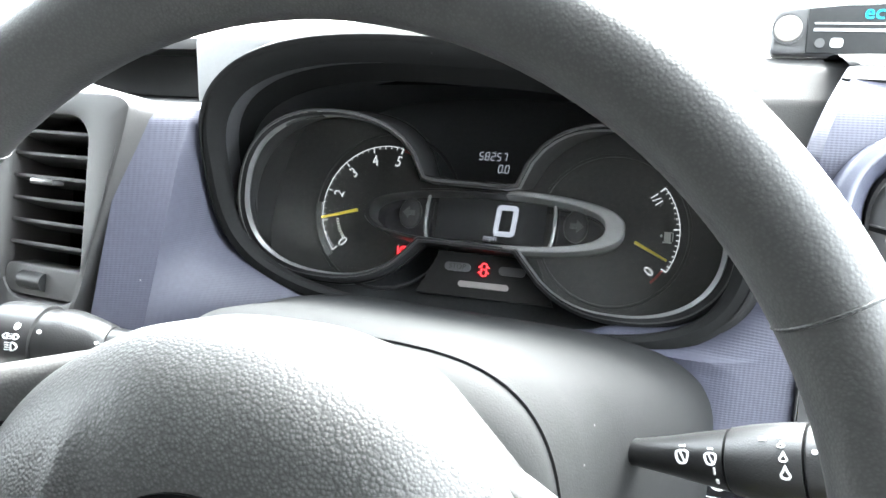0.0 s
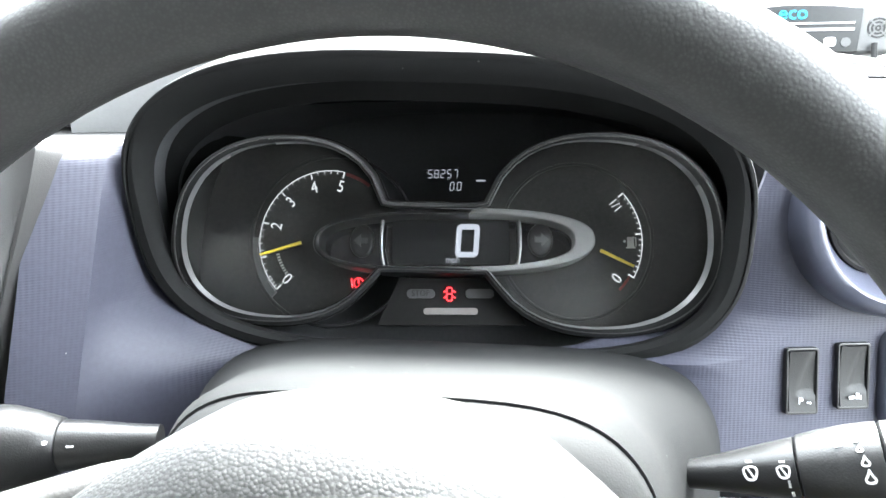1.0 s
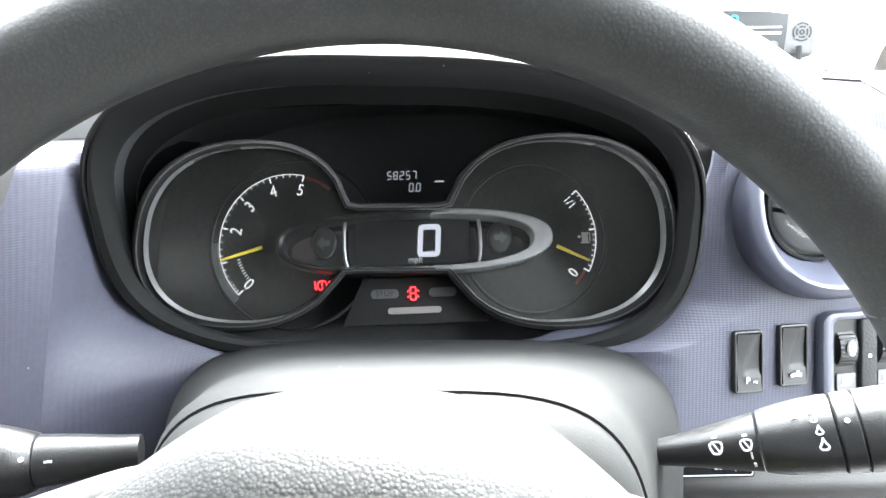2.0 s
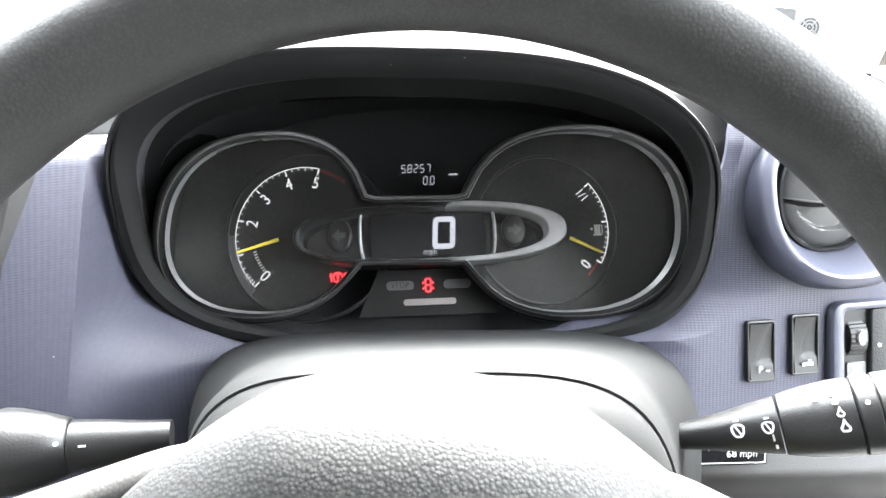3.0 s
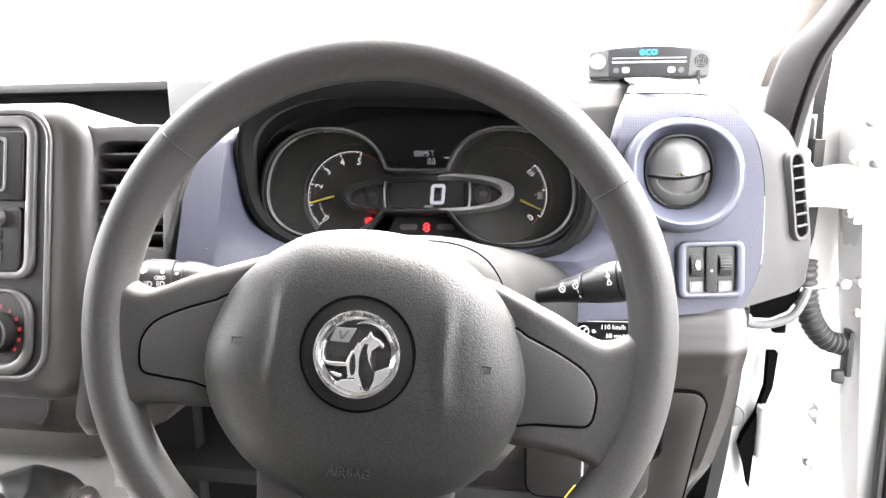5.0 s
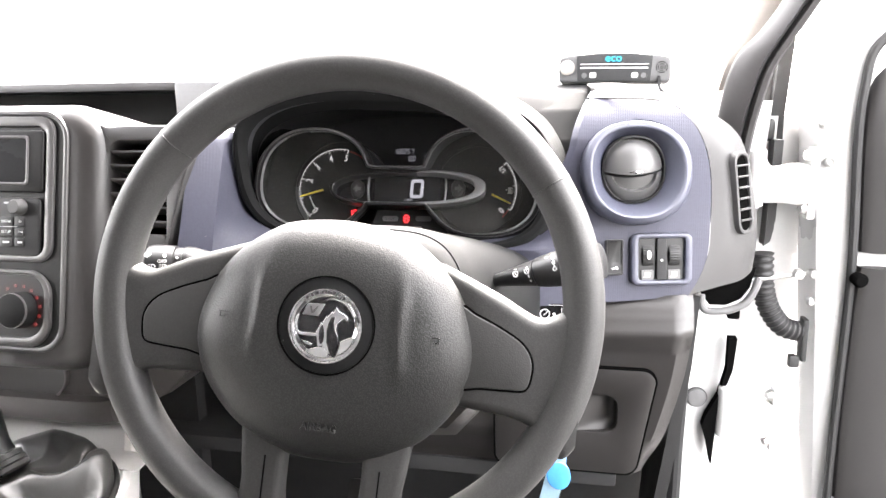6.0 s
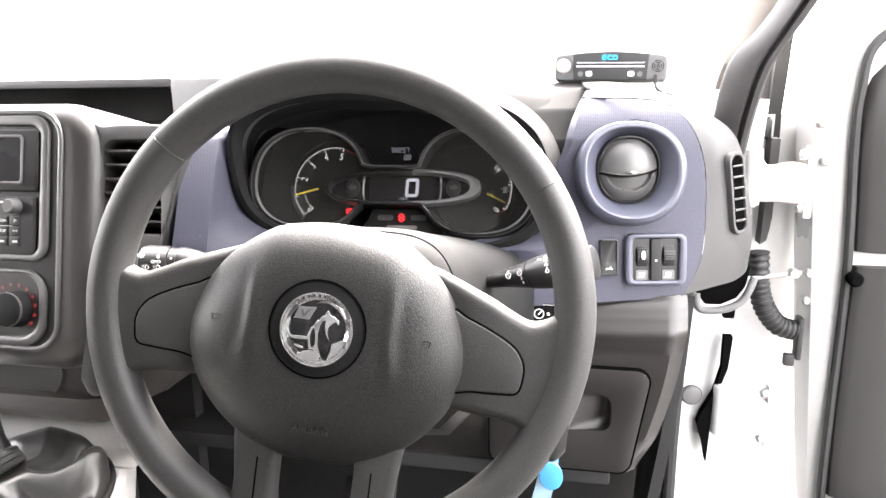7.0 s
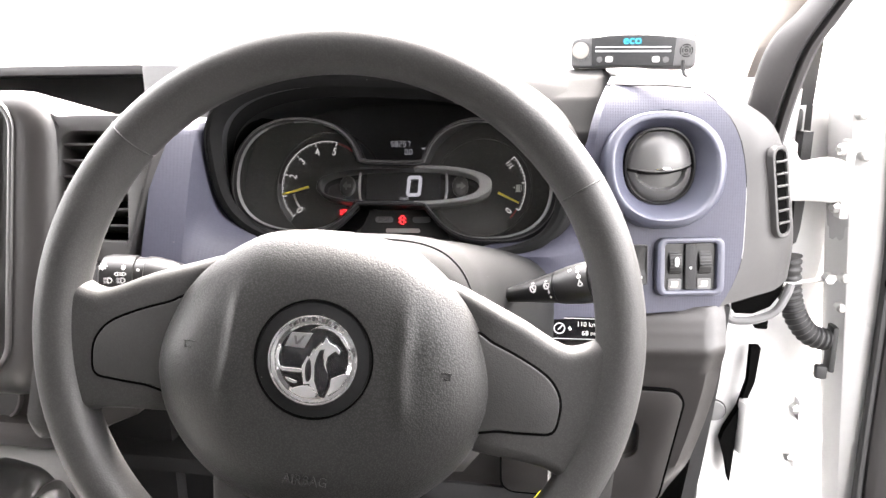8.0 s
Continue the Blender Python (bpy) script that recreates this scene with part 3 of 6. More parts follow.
lip = [(0.640, 0.578), (0.612, 0.5815), (0.602, 0.578), (0.598, 0.566), (0.600, 0.552), (0.610, 0.545), (0.70, 0.543)]
part("storage_lip", loft([[Vector((x, y + dy, z)) for y, z in lip] for x, dy in ((-1.0, 0.0), (-0.375, 0.0), (-0.355, 0.004), (-0.345, 0.012))]), M_STORE, dash, "rounded lip along the lower panel", 50)
part("lower_back", rbox(0.74, 0.02, 0.20, 0, centre=(-0.66, 0.715, 0.50)), M_MATT, dash)
part("knee_panel", rbox(0.78, 0.20, 0.30, 0.03, 3, centre=(-0.92, 0.75, 0.72)), M_DASH, dash)

# ---- instrument cluster ----
cluster = thing("instrument_cluster", "black instrument cluster with two dials and a lit digital speed display", "instrument cluster", CLUSTER)


def eight(d=0.0, n=64):
    """The joined outline of both dials with a narrow waist, moved in by d."""
    def half(u, up):
        e = abs(abs(u) - 0.1055) / 0.0715
        lobe = 0.0625 * (1 - min(e, 1.0) ** 2.3) ** (1 / 2.3)
        lobe = 0.0285 + lobe if up else 0.0285 - lobe
        neck = 0.0435 if up else 0.0025
        if abs(u) > 0.1055:
            return lobe
        k = 0.006
        if up:
            return k * math.log(math.exp(lobe / k) + math.exp(neck / k))
        return -k * math.log(math.exp(-lobe / k) + math.exp(-neck / k))
    us = [0.177 * math.sin(math.pi / 2 * (-1 + 2 * i / n)) for i in range(n + 1)]
    loop = [(u - 0.003, half(u, True)) for u in reversed(us)] + [(u - 0.003, half(u, False)) for u in us[1:-1]]
    if d <= 0:
        return offset(loop, d) if d else loop
    inner = offset(loop, 1.0e-3)
    out = []
    for p, q in zip(loop, inner):
        wide = 0.22 + 0.78 * min(1.0, max(0.0, (abs(p[0]) - 0.045) / 0.13)) ** 1.5
        out.append((p[0] + (q[0] - p[0]) * d * 1e3 * wide, p[1] + (q[1] - p[1]) * d * 1e3 * wide))
    return out


back = hood_loop(1.09, 0, 96)
back = [Vector((p.x - 0.006, 0.030 + (p.y - 0.02) * (1.32 if p.y > 0.02 else 1.12), -0.022)) for p in back]
rim0 = hood_loop(0.95, -0.012)


def lip_loop(scale, depth):
    """The lip of the hood: full below, drawn in under the cap above."""
    return [p.lerp(q, min(1.0, max(0.0, (p.y - 0.01) / 0.03))) for p, q in zip(hood_loop(scale, depth), hood_loop(min(scale, 0.995), depth - 0.001))]


# lip and lining are one plastic; the lip takes the darker, shaded tone
part("hood", loft([lip_loop(1.0, -0.05), lip_loop(1.0, -0.014), lip_loop(1.022, -0.008), lip_loop(1.024, -0.004), lip_loop(1.012, 0.0), lip_loop(0.985, 0.0),
     lip_loop(0.962, -0.005), rim0], False, False), M_SHROUD, cluster, "matt black lip of the hood round the dials, toned darker than its lining")
part("hood_lining", loft([rim0] + [[Vector((a.x + (b.x - a.x) * math.sin(k * math.pi / 2), a.y + (b.y - a.y) * math.sin(k * math.pi / 2), a.z + (b.z - a.z) * k)) for a, b in zip(rim0, back)] for k in (0.08, 0.16, 0.25, 0.35, 0.46, 0.58, 0.72, 0.86)] + [back], False, True), M_HOOD, cluster, "black lining of the hood, lightened for glare haze")

# grey cap over the top of the hood
cap = []
for us, vs, dep in ((0.994, 0.985, -0.002), (0.996, 0.995, 0.0004), (1.004, 1.02, 0.0002), (1.012, 1.06, -0.0035), (1.02, 1.158, -0.013), (1.03, 1.30, -0.030), (1.036, 1.47, -0.052), (1.05, 2.07, -0.17)):
    row = []
    for k in range(-9, 58):
        p = hood_loop(1.0, dep, 96)[k]
        v = 0.02 + (p.y - 0.02) * (vs if p.y > 0.02 else 1.0)
        side = 1 - min(1.0, max(0.0, (p.y - 0.015) / 0.045))
        grow = us + 0.022 * side
        if p.x > HX:
            grow += 0.9 * max(0.0, -dep - 0.010) * min(1.0, max(0.0, (p.y + 0.02) / 0.04))
        row.append(Vector((HX + (p.x - HX) * grow, v, 0.088 + 0.727 * v - (0.075 if p.x > 0 else 0.135) * p.x + dep)))
    cap.append(row)
bm = bmesh.new()
skin(bm, cap, closed=False)
part("hood_cap", bm, M_DASH_TOP, cluster, "grey grained lip over the hood", 60)

APEX = Vector((0.0628, -0.0783, 0.4496))


def tunnel(loop, n0, slope):
    """Draws an outline towards the driver's eye, on to the leaning front of the dials, which sinks at the waist."""
    out = []
    for p in loop:
        d = Vector((p[0], p[1], 0.021)) - APEX
        n1 = n0 - slope * (0.27 * min(p[0], 0.0) + 0.040 * math.exp(-((p[0] / 0.078) ** 4)))
        k = (n1 + slope * APEX.y - APEX.z) / (d.z - slope * d.y)
        out.append(APEX + d * k)
    return out


def on_face(loop, z):
    """Draws an outline away from the driver's eye on to the level z of the dial faces."""
    back = DIAL.inverted()
    eye = back @ APEX
    out = []
    for p in loop:
        d = back @ Vector((p[0], p[1], 0.021)) - eye
        out.append(DIAL @ (eye + d * ((z - eye.z) / d.z)))
    return out


def face_part(name, bm, mat, label=""):
    """A part laid out on the dial faces."""
    return part(name, moved(bm, DIAL), mat, cluster, label)


def ring_of(d0, d1, lift0, lift1, mat, name, label=""):
    """A band of the dial surround between two offsets, on the leaning front of the dials."""
    bm = bmesh.new()
    rows = [tunnel(eight(d0), 0.062 + lift0 - 0.004, 0.75), tunnel(eight(d0), 0.062 + lift0, 0.75), tunnel(eight(d1), 0.062 + lift1, 0.75), tunnel(eight(d1), 0.062 + lift1 - 0.004, 0.75)]
    skin(bm, rows + rows[:1])
    return part(name, bm, mat, cluster, label)


part("dial_face", loft([on_face(eight(-0.004), -0.010), on_face(eight(-0.004), 0.0)]), M_FACE, cluster)
part("outer_ring", loft([on_face(eight(-0.0030), -0.002), tunnel(eight(-0.0030), 0.058, 0.75), tunnel(eight(-0.0022), 0.0615, 0.75), tunnel(eight(-0.0008), 0.0620, 0.75)], False, False), M_MATT, cluster)
ring_of(-0.0008, 0.0001, 0.0012, 0.0012, M_BEZEL, "bright_line", "thin bright line round the dials")
ring_of(0.0000, 0.0046, -0.0015, -0.0020, M_MATT, "groove")
ring_of(0.0045, 0.0080, 0.0, -0.0030, M_RING, "inner_ring", "satin grey inner ring")
part("inner_wall", loft([tunnel(eight(0.0079), 0.0585, 0.75), tunnel(eight(0.0050), 0.030, 0.40), on_face(eight(0.001), 0.0004)], False, False), M_MATT, cluster, "black wall of the dial recess")
lens = part("lens", loft([tunnel(eight(0.0062), 0.0545, 0.75), tunnel(eight(0.0062), 0.0553, 0.75)]), M_LENS, cluster, "clear cover over the dials with dust and painted glare haze")
lens.visible_shadow = False
face_part("centre_ring", frame_ring(ellipse(0.0915, 0.0200, 72, 0.004, 0.0212, 2.5), ellipse(0.0840, 0.0168, 72, 0.001, 0.0214, 2.6), -0.004, 0.022, 0.002), M_BLACK, "black oval ring round the speed display")
arc = [radians(-84 + 168 * k / 40) for k in range(41)]
out_c = [(0.004 + 0.0927 * math.cos(a) ** (2 / 2.5), 0.0212 + 0.0204 * math.copysign(abs(math.sin(a)) ** (2 / 2.5), a)) for a in arc]
in_c = [(0.002 + 0.0818 * math.cos(a) ** (2 / 2.5), 0.0212 + 0.0168 * math.copysign(abs(math.sin(a)) ** (2 / 2.5), a)) for a in arc]
face_part("crescent", prism(out_c + in_c[::-1], 0.010, 0.0255, 0.0012), M_SATIN, "satin silver crescent at the end of the oval")
face_part("centre_ground", prism(ellipse(0.085, 0.019, 60, 0.001, 0.0238, 2.6), -0.004, 0.004), M_GLOSS)
face_part("display", prism(rrect(0.079, 0.0325, 0.002, 3, 0.003, 0.0248), 0.0, 0.007), M_SCREEN, "black digital display")
for sx in (-1, 1):
    blade = [Vector((0.003 + sx * (0.0435 + 0.003 * math.cos(a)), 0.0245 + 0.0175 * math.sin(a), 0.011)) for a in (-1.3, -0.8, -0.3, 0.3, 0.8, 1.3)]
    face_part("blade", tube(blade, 0.0013, 8), M_RING)
    face_part("lamp_eye", prism(ellipse(0.0085, 0.011, 24, 0.003 + sx * 0.0605, 0.0245), 0.002, 0.0075, 0.002), M_BLACK)
    arrow = [(0.003 + sx * (0.0605 + px), 0.0245 + py) for px, py in ((0.0055, 0), (0.0005, 0.0045), (0.0005, 0.0018), (-0.004, 0.0018), (-0.004, -0.0018), (0.0005, -0.0018), (0.0005, -0.0045))]
    face_part("arrow", prism(arrow, 0.006, 0.0081), M_DIM, "unlit indicator arrow")


def slanted(bm, k=0.07):
    for v in bm.verts:
        v.co.x += k * v.co.y
    return bm


digit = frame_ring(rrect(0.0158, 0.0218, 0.0035, 4), rrect(0.0086, 0.0148, 0.0008, 4), 0.0, 0.0006)
face_part("speed_digit", moved(slanted(digit), Matrix.Translation((0.0145, 0.0240, 0.0072))), E_WHITE, "lit white digit zero")
face_part("unit_text", moved(words("mph", 0.0056), Matrix.Translation((0.0045, 0.0115, 0.0075))), E_ODO)

SEG = {"0": "abcdef", "2": "abged", "5": "afgcd", "7": "abc", "8": "abcdefg"}


def seven(ch, w, h, t):
    """One seven-bar digit."""
    place = {"a": (0, h / 2, 1), "g": (0, 0, 1), "d": (0, -h / 2, 1), "f": (-w / 2, h / 4, 0), "b": (w / 2, h / 4, 0), "e": (-w / 2, -h / 4, 0), "c": (w / 2, -h / 4, 0)}
    out = []
    for s in SEG[ch]:
        x, y, flat = place[s]
        out.append(bar(x, y, w * 0.8 if flat else t, t if flat else h * 0.4, 0, 0.0004))
    return slanted(joined(*out), 0.1)


def number(text, x, y, w, h, step):
    out = []
    for ch in text:
        if ch == ".":
            out.append(moved(bar(0, -h / 2, 0.0006, 0.0006, 0, 0.0004), Matrix.Translation((x - step * 0.5, y, 0.0))))
            continue
        out.append(moved(seven(ch, w, h, 0.0006), Matrix.Translation((x, y, 0.0))))
        x += step
    return moved(joined(*out), Matrix.Translation((0, 0, -0.0040)))


face_part("odometer", number("58257", -0.0120, 0.0722, 0.0026, 0.0055, 0.0045), E_ODO, "lit odometer digits")
face_part("trip_meter", number("0.0", 0.0035, 0.0635, 0.0026, 0.0055, 0.005), E_ODO, "lit trip meter digits")
face_part("unit_bar", bar(0.0238, 0.0672, 0.0065, 0.0011, -0.004, -0.0035), E_ODO)

# left dial
TC, TR = Vector((-0.0828, 0.0265)), 0.0475
A0, A5 = radians(224), radians(77)
face_part("dial_recess", frame_ring(ellipse(0.0585, 0.0585, 56, TC.x + 0.004, TC.y), ellipse(0.0562, 0.0562, 56, TC.x + 0.004, TC.y), -0.002, 0.0016, 0.0005), M_BLACK)
cres = arc_pts(TR + 0.0068, radians(178), radians(226), 20) + arc_pts(TR + 0.0012, radians(226), radians(178), 20)
face_part("crescent", prism([(TC.x + p.x, TC.y + p.y) for p in cres], 0.0, 0.0012), M_DIM, "dark satin crescent beside the scale")
for k in range(51):
    a = A0 + (A5 - A0) * k / 50
    if k % 2 and k > 4:
        continue
    big = k % 10 == 0
    L = 0.0042 if big else 0.0022
    r = TR - L / 2
    face_part("tick", bar(TC.x + r * math.cos(a), TC.y + r * math.sin(a), L, 0.0010 if big else 0.0006, 0.0003, 0.0008, a), E_PRINT)
line = arc_pts(TR + 0.0003, A0, A5, 50)
face_part("scale_line", frame_ring([(TC.x + p.x, TC.y + p.y) for p in line + arc_pts(TR - 0.0003, A5, A0, 50)],
     [(TC.x + p.x, TC.y + p.y) for p in arc_pts(TR + 0.0001, A0, A5, 50) + arc_pts(TR - 0.0001, A5, A0, 50)], 0.0003, 0.0007), E_PRINT)
for k in (0, 2, 3, 4, 5):
    a = A0 + (A5 - A0) * k / 5
    r = TR - 0.0105
    m = Matrix.Translation((TC.x + r * math.cos(a), TC.y + r * math.sin(a), 0.0006)) @ Matrix.Rotation(a - math.pi / 2, 4, "Z") @ Matrix.Diagonal((0.85, 1, 1, 1))
    face_part("numeral", moved(words(str(k), 0.0115), m), E_PRINT)
red = arc_pts(TR, A5 - 0.03, radians(52), 8) + arc_pts(TR - 0.0022, radians(52), A5 - 0.03, 8)
face_part("red_zone", prism([(TC.x + p.x, TC.y + p.y) for p in red], 0.0, 0.0007), M_DIM_RED)
for k in range(9):
    a = radians(196 + 3.2 * k)
    face_part("small_print", bar(TC.x + 0.0355 * math.cos(a), TC.y + 0.0355 * math.sin(a), 0.0022, 0.0008, 0.0003, 0.0007, a), M_WHITE_PRINT)


def needle(x0, y0, x1, y1):
    a = math.atan2(y1 - y0, x1 - x0)
    L = math.hypot(x1 - x0, y1 - y0)
    bm = prism([(0, -0.00105), (L, -0.0006), (L, 0.0006), (0, 0.00105)], 0.0035, 0.0055)
    return moved(bm, Matrix.Translation((x0, y0, 0)) @ Matrix.Rotation(a, 4, "Z"))


face_part("needle", needle(-0.1000, 0.0238, -0.1280, 0.0160), M_NEEDLE, "yellow pointer")

# right dial
FC, FR = Vector((0.0848, 0.0252)), 0.0478
face_part("dial_recess", frame_ring(ellipse(0.0525, 0.0525, 56, FC.x + 0.003, FC.y), ellipse(0.0505, 0.0505, 56, FC.x + 0.003, FC.y), -0.002, 0.0016, 0.0005), M_BLACK)
for k in range(17):
    a = radians(41 - 72 * k / 16)
    big = k in (0, 8, 16)
    L = 0.0042 if big else 0.0022
    r = FR - L / 2
    face_part("tick", bar(FC.x + r * math.cos(a), FC.y + r * math.sin(a), L, 0.0010 if big else 0.0006, 0.0003, 0.0008, a), E_PRINT)
line = arc_pts(FR + 0.0003, radians(41), radians(-31), 30) + arc_pts(FR - 0.0003, radians(-31), radians(41), 30)
face_part("scale_line", prism([(FC.x + p.x, FC.y + p.y) for p in line], 0.0002, 0.0006), E_PRINT)
red = arc_pts(FR - 0.002, radians(-31), radians(-46), 8) + arc_pts(FR - 0.0036, radians(-46), radians(-31), 8)
face_part("red_zone", prism([(FC.x + p.x, FC.y + p.y) for p in red], 0.0, 0.0007), M_DIM_RED)
for txt, a, size in (("1/1", 37, 0.0085), ("0", -40, 0.0105)):
    ar = radians(a)
    rr = FR - 0.0095
    m = Matrix.Translation((FC.x + rr * math.cos(ar), FC.y + rr * math.sin(ar), 0.0006)) @ Matrix.Rotation(ar - math.pi / 2, 4, "Z") @ Matrix.Diagonal((0.85, 1, 1, 1))
    face_part("numeral", moved(words(txt, size), m), E_PRINT)
pump = moved(joined(bar(0.1222, 0.0245, 0.0044, 0.0066, 0.0003, 0.0007), bar(0.1222, 0.0208, 0.0062, 0.0009, 0.0003, 0.0007), bar(0.1257, 0.0246, 0.0007, 0.0058, 0.0003, 0.0007), bar(0.1248, 0.0274, 0.002, 0.0006, 0.0003, 0.0007, -0.6), bar(0.1182, 0.025, 0.0016, 0.0016, 0.0003, 0.0007, 0.78)), Matrix.Translation((0.0025, -0.0006, 0.0)))
face_part("fuel_symbol", pump, M_WHITE_PRINT)
face_part("needle", needle(0.1035, 0.0178, 0.1253, 0.0074), M_NEEDLE, "yellow pointer")

# warning lamps under the waist
face_part("lamp_strip", prism([(-0.032, 0.0005), (-0.046, -0.030), (0.053, -0.030), (0.039, 0.0005)], -0.007, 0.0022), M_LAMPS, "plain black strip for warning lamps")
for u, w, mat in ((-0.0172, 0.019, M_DIM), (0.0225, 0.019, M_DIM)):
    face_part("unlit_lamp", prism(rrect(w, 0.0058, 0.0027, 4, u, -0.0098), 0.002, 0.0036), mat)
face_part("stop_text", moved(words("STOP", 0.0052, 0.0001), Matrix.Translation((-0.0172, -0.0098, 0.0038))), M_FACE)
face_part("unlit_bar", prism(rrect(0.0365, 0.0042, 0.002, 4, 0.0030, -0.0212), 0.002, 0.0036), M_GREY_LCD, "pale unlit message bar")
car = joined(frame_ring(rrect(0.0044, 0.0094, 0.0014, 3, 0.0022, -0.0102), rrect(0.0028, 0.0076, 0.0008, 3, 0.0022, -0.0102), 0.0032, 0.0037), bar(0.0022, -0.0100, 0.0034, 0.0008, 0.0032, 0.0037),
             *[bar(0.0022 + sx * 0.0032, y, 0.0020, 0.0009, 0.0032, 0.0037, sx * -0.6) for sx in (-1, 1) for y in (-0.0084, -0.0122)])
face_part("door_lamp", car, E_RED, "lit red open-door warning lamp")
brake = moved(joined(frame_ring(ellipse(0.0036, 0.0036, 20, -0.0590, -0.0035), ellipse(0.0028, 0.0028, 20, -0.0590, -0.0035), 0.0003, 0.0008), bar(-0.0590, -0.0027, 0.0011, 0.0030, 0.0003, 0.0008), bar(-0.0590, -0.0055, 0.0011, 0.0009, 0.0003, 0.0008),
               bar(-0.0636, -0.0035, 0.0009, 0.0060, 0.0003, 0.0008, 0.15), bar(-0.0544, -0.0035, 0.0009, 0.0060, 0.0003, 0.0008, -0.15)), Matrix.Translation((-0.0010, 0.0010, 0.0006)))
face_part("brake_lamp", brake, E_RED, "lit red brake warning lamp")

# ---- steering wheel ----
wheel = thing("steering_wheel", "dark grey leather-grained four-spoke steering wheel, turned slightly", "steering wheel", WHEEL)
RC, RT = 0.1785, 0.0153
RX, RY = 0.0012, 0.0030
bm = bmesh.new()
loops = []
for k in range(144):
    a = 2 * math.pi * k / 144
    c, s = math.cos(a), math.sin(a)
    loops.append([Vector((RX + (RC + RT * math.cos(b)) * c, RY + (RC + RT * math.cos(b)) * s, 0.0170 * math.sin(b))) for b in [2 * math.pi * j / 28 for j in range(28)]])
rows = skin(bm, loops)
for j in range(28):
    bm.faces.new((rows[-1][j], rows[-1][(j + 1) % 28], rows[0][(j + 1) % 28], rows[0][j]))
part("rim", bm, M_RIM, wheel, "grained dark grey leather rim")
for a in (radians(90 + 53.4), radians(90 - 53.0)):
    c, s = math.cos(a), math.sin(a)
    ring = [Vector((RX + (RC + 0.01525 * math.cos(b)) * c, RY + (RC + 0.01525 * math.cos(b)) * s, 0.01695 * math.sin(b))) for b in [2 * math.pi * j / 40 for j in range(40)]]
    part("seam", tube(ring + ring[:1], 0.00055, 6, False), M_PAD, wheel, "stitched join in the rim")


def spoke_bar(sx):
    """A side spoke: rounded sections from under the airbag cover out into the rim."""
    keys = [(0.060, 0.046, -0.050, 0.009, -0.010), (0.075, 0.043, -0.055, 0.010, -0.009), (0.090, 0.0375, -0.060, 0.0112, -0.007), (0.104, 0.0320, -0.0612, 0.012, -0.0045), (0.120, 0.0255, -0.062, 0.012, -0.0035),
            (0.136, 0.0175, -0.0635, 0.012, -0.0035), (0.147, 0.0130, -0.0665, 0.012, -0.0035), (0.155, 0.0135, -0.072, 0.0122, -0.0035), (0.162, 0.0165, -0.079, 0.0124, -0.003), (0.169, 0.021, -0.086, 0.0124, -0.002),
            (0.177, 0.023, -0.088, 0.0115, -0.001), (0.184, 0.016, -0.080, 0.010, 0.0)]
    loops = []
    for x, top, low, th, zc in smooth_loop(keys, 4, False):
        sec = []
        for k in range(40):
            a = 2 * math.pi * k / 40
            ca, sa = math.cos(a), math.sin(a)
            mid = (top - th) if ca > 0 else (low + th)
            sec.append(Vector((-0.0015 + sx * x, mid + th * math.copysign(abs(ca) ** 0.85, ca), zc + th * math.copysign(abs(sa) ** 0.85, sa))))
        loops.append(sec)
    return loft(loops)


for sx, nm in ((-1, "spoke"), (1, "spoke")):
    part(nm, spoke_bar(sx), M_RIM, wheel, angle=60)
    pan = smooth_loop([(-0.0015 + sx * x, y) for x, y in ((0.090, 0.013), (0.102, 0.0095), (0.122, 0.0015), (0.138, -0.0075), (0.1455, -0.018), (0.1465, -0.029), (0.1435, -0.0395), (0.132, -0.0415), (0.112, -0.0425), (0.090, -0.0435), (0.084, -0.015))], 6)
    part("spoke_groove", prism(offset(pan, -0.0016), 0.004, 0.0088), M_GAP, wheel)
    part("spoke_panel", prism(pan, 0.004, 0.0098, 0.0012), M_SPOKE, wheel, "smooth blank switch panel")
for sx in (-1, 1):
    pts = [(0.030, -0.08), (0.063, -0.08), (0.063, -0.115), (0.061, -0.135), (0.064, -0.150), (0.080, -0.157), (0.076, -0.170), (0.030, -0.185), (0.012, -0.182), (0.020, -0.170), (0.0285, -0.152), (0.030, -0.12)]
    part("lower_spoke", prism(smooth_loop([(-0.0005 + sx * x, y) for x, y in pts], 5), -0.014, 0.006, 0.006, 3), M_RIM, wheel)
    part("spoke_seam", bar(sx * 0.0435, -0.142, 0.0012, 0.055, 0.0055, 0.0066), M_GAP, wheel)

HALF = [(0.038, 0.0625), (0.058, 0.053), (0.0775, 0.0375), (0.0905, 0.021), (0.099, 0.003), (0.1045, -0.018), (0.1035, -0.039), (0.095, -0.063), (0.077, -0.086), (0.055, -0.102), (0.028, -0.1125)]
PAD = smooth_loop([(0.0, 0.067)] + [(-x, y) for x, y in HALF] + [(0.0, -0.1145)] + [(x, y) for x, y in reversed(HALF)], 4)


def pad_height(x, y, s):
    z = 0.006 + 0.029 * (1 - s**4.0) ** 0.75
    ridge = sum(math.exp(-(((x - sx * (0.050 + 0.12 * max(0, -y - 0.01))) / 0.0045) ** 2)) for sx in (-1, 1))
    z += 0.0028 * ridge * math.exp(-(((y + 0.004) / 0.034) ** 4)) * (1 - s**4)
    z -= 0.006 * max(0, (-y - 0.035) / 0.07)
    return z


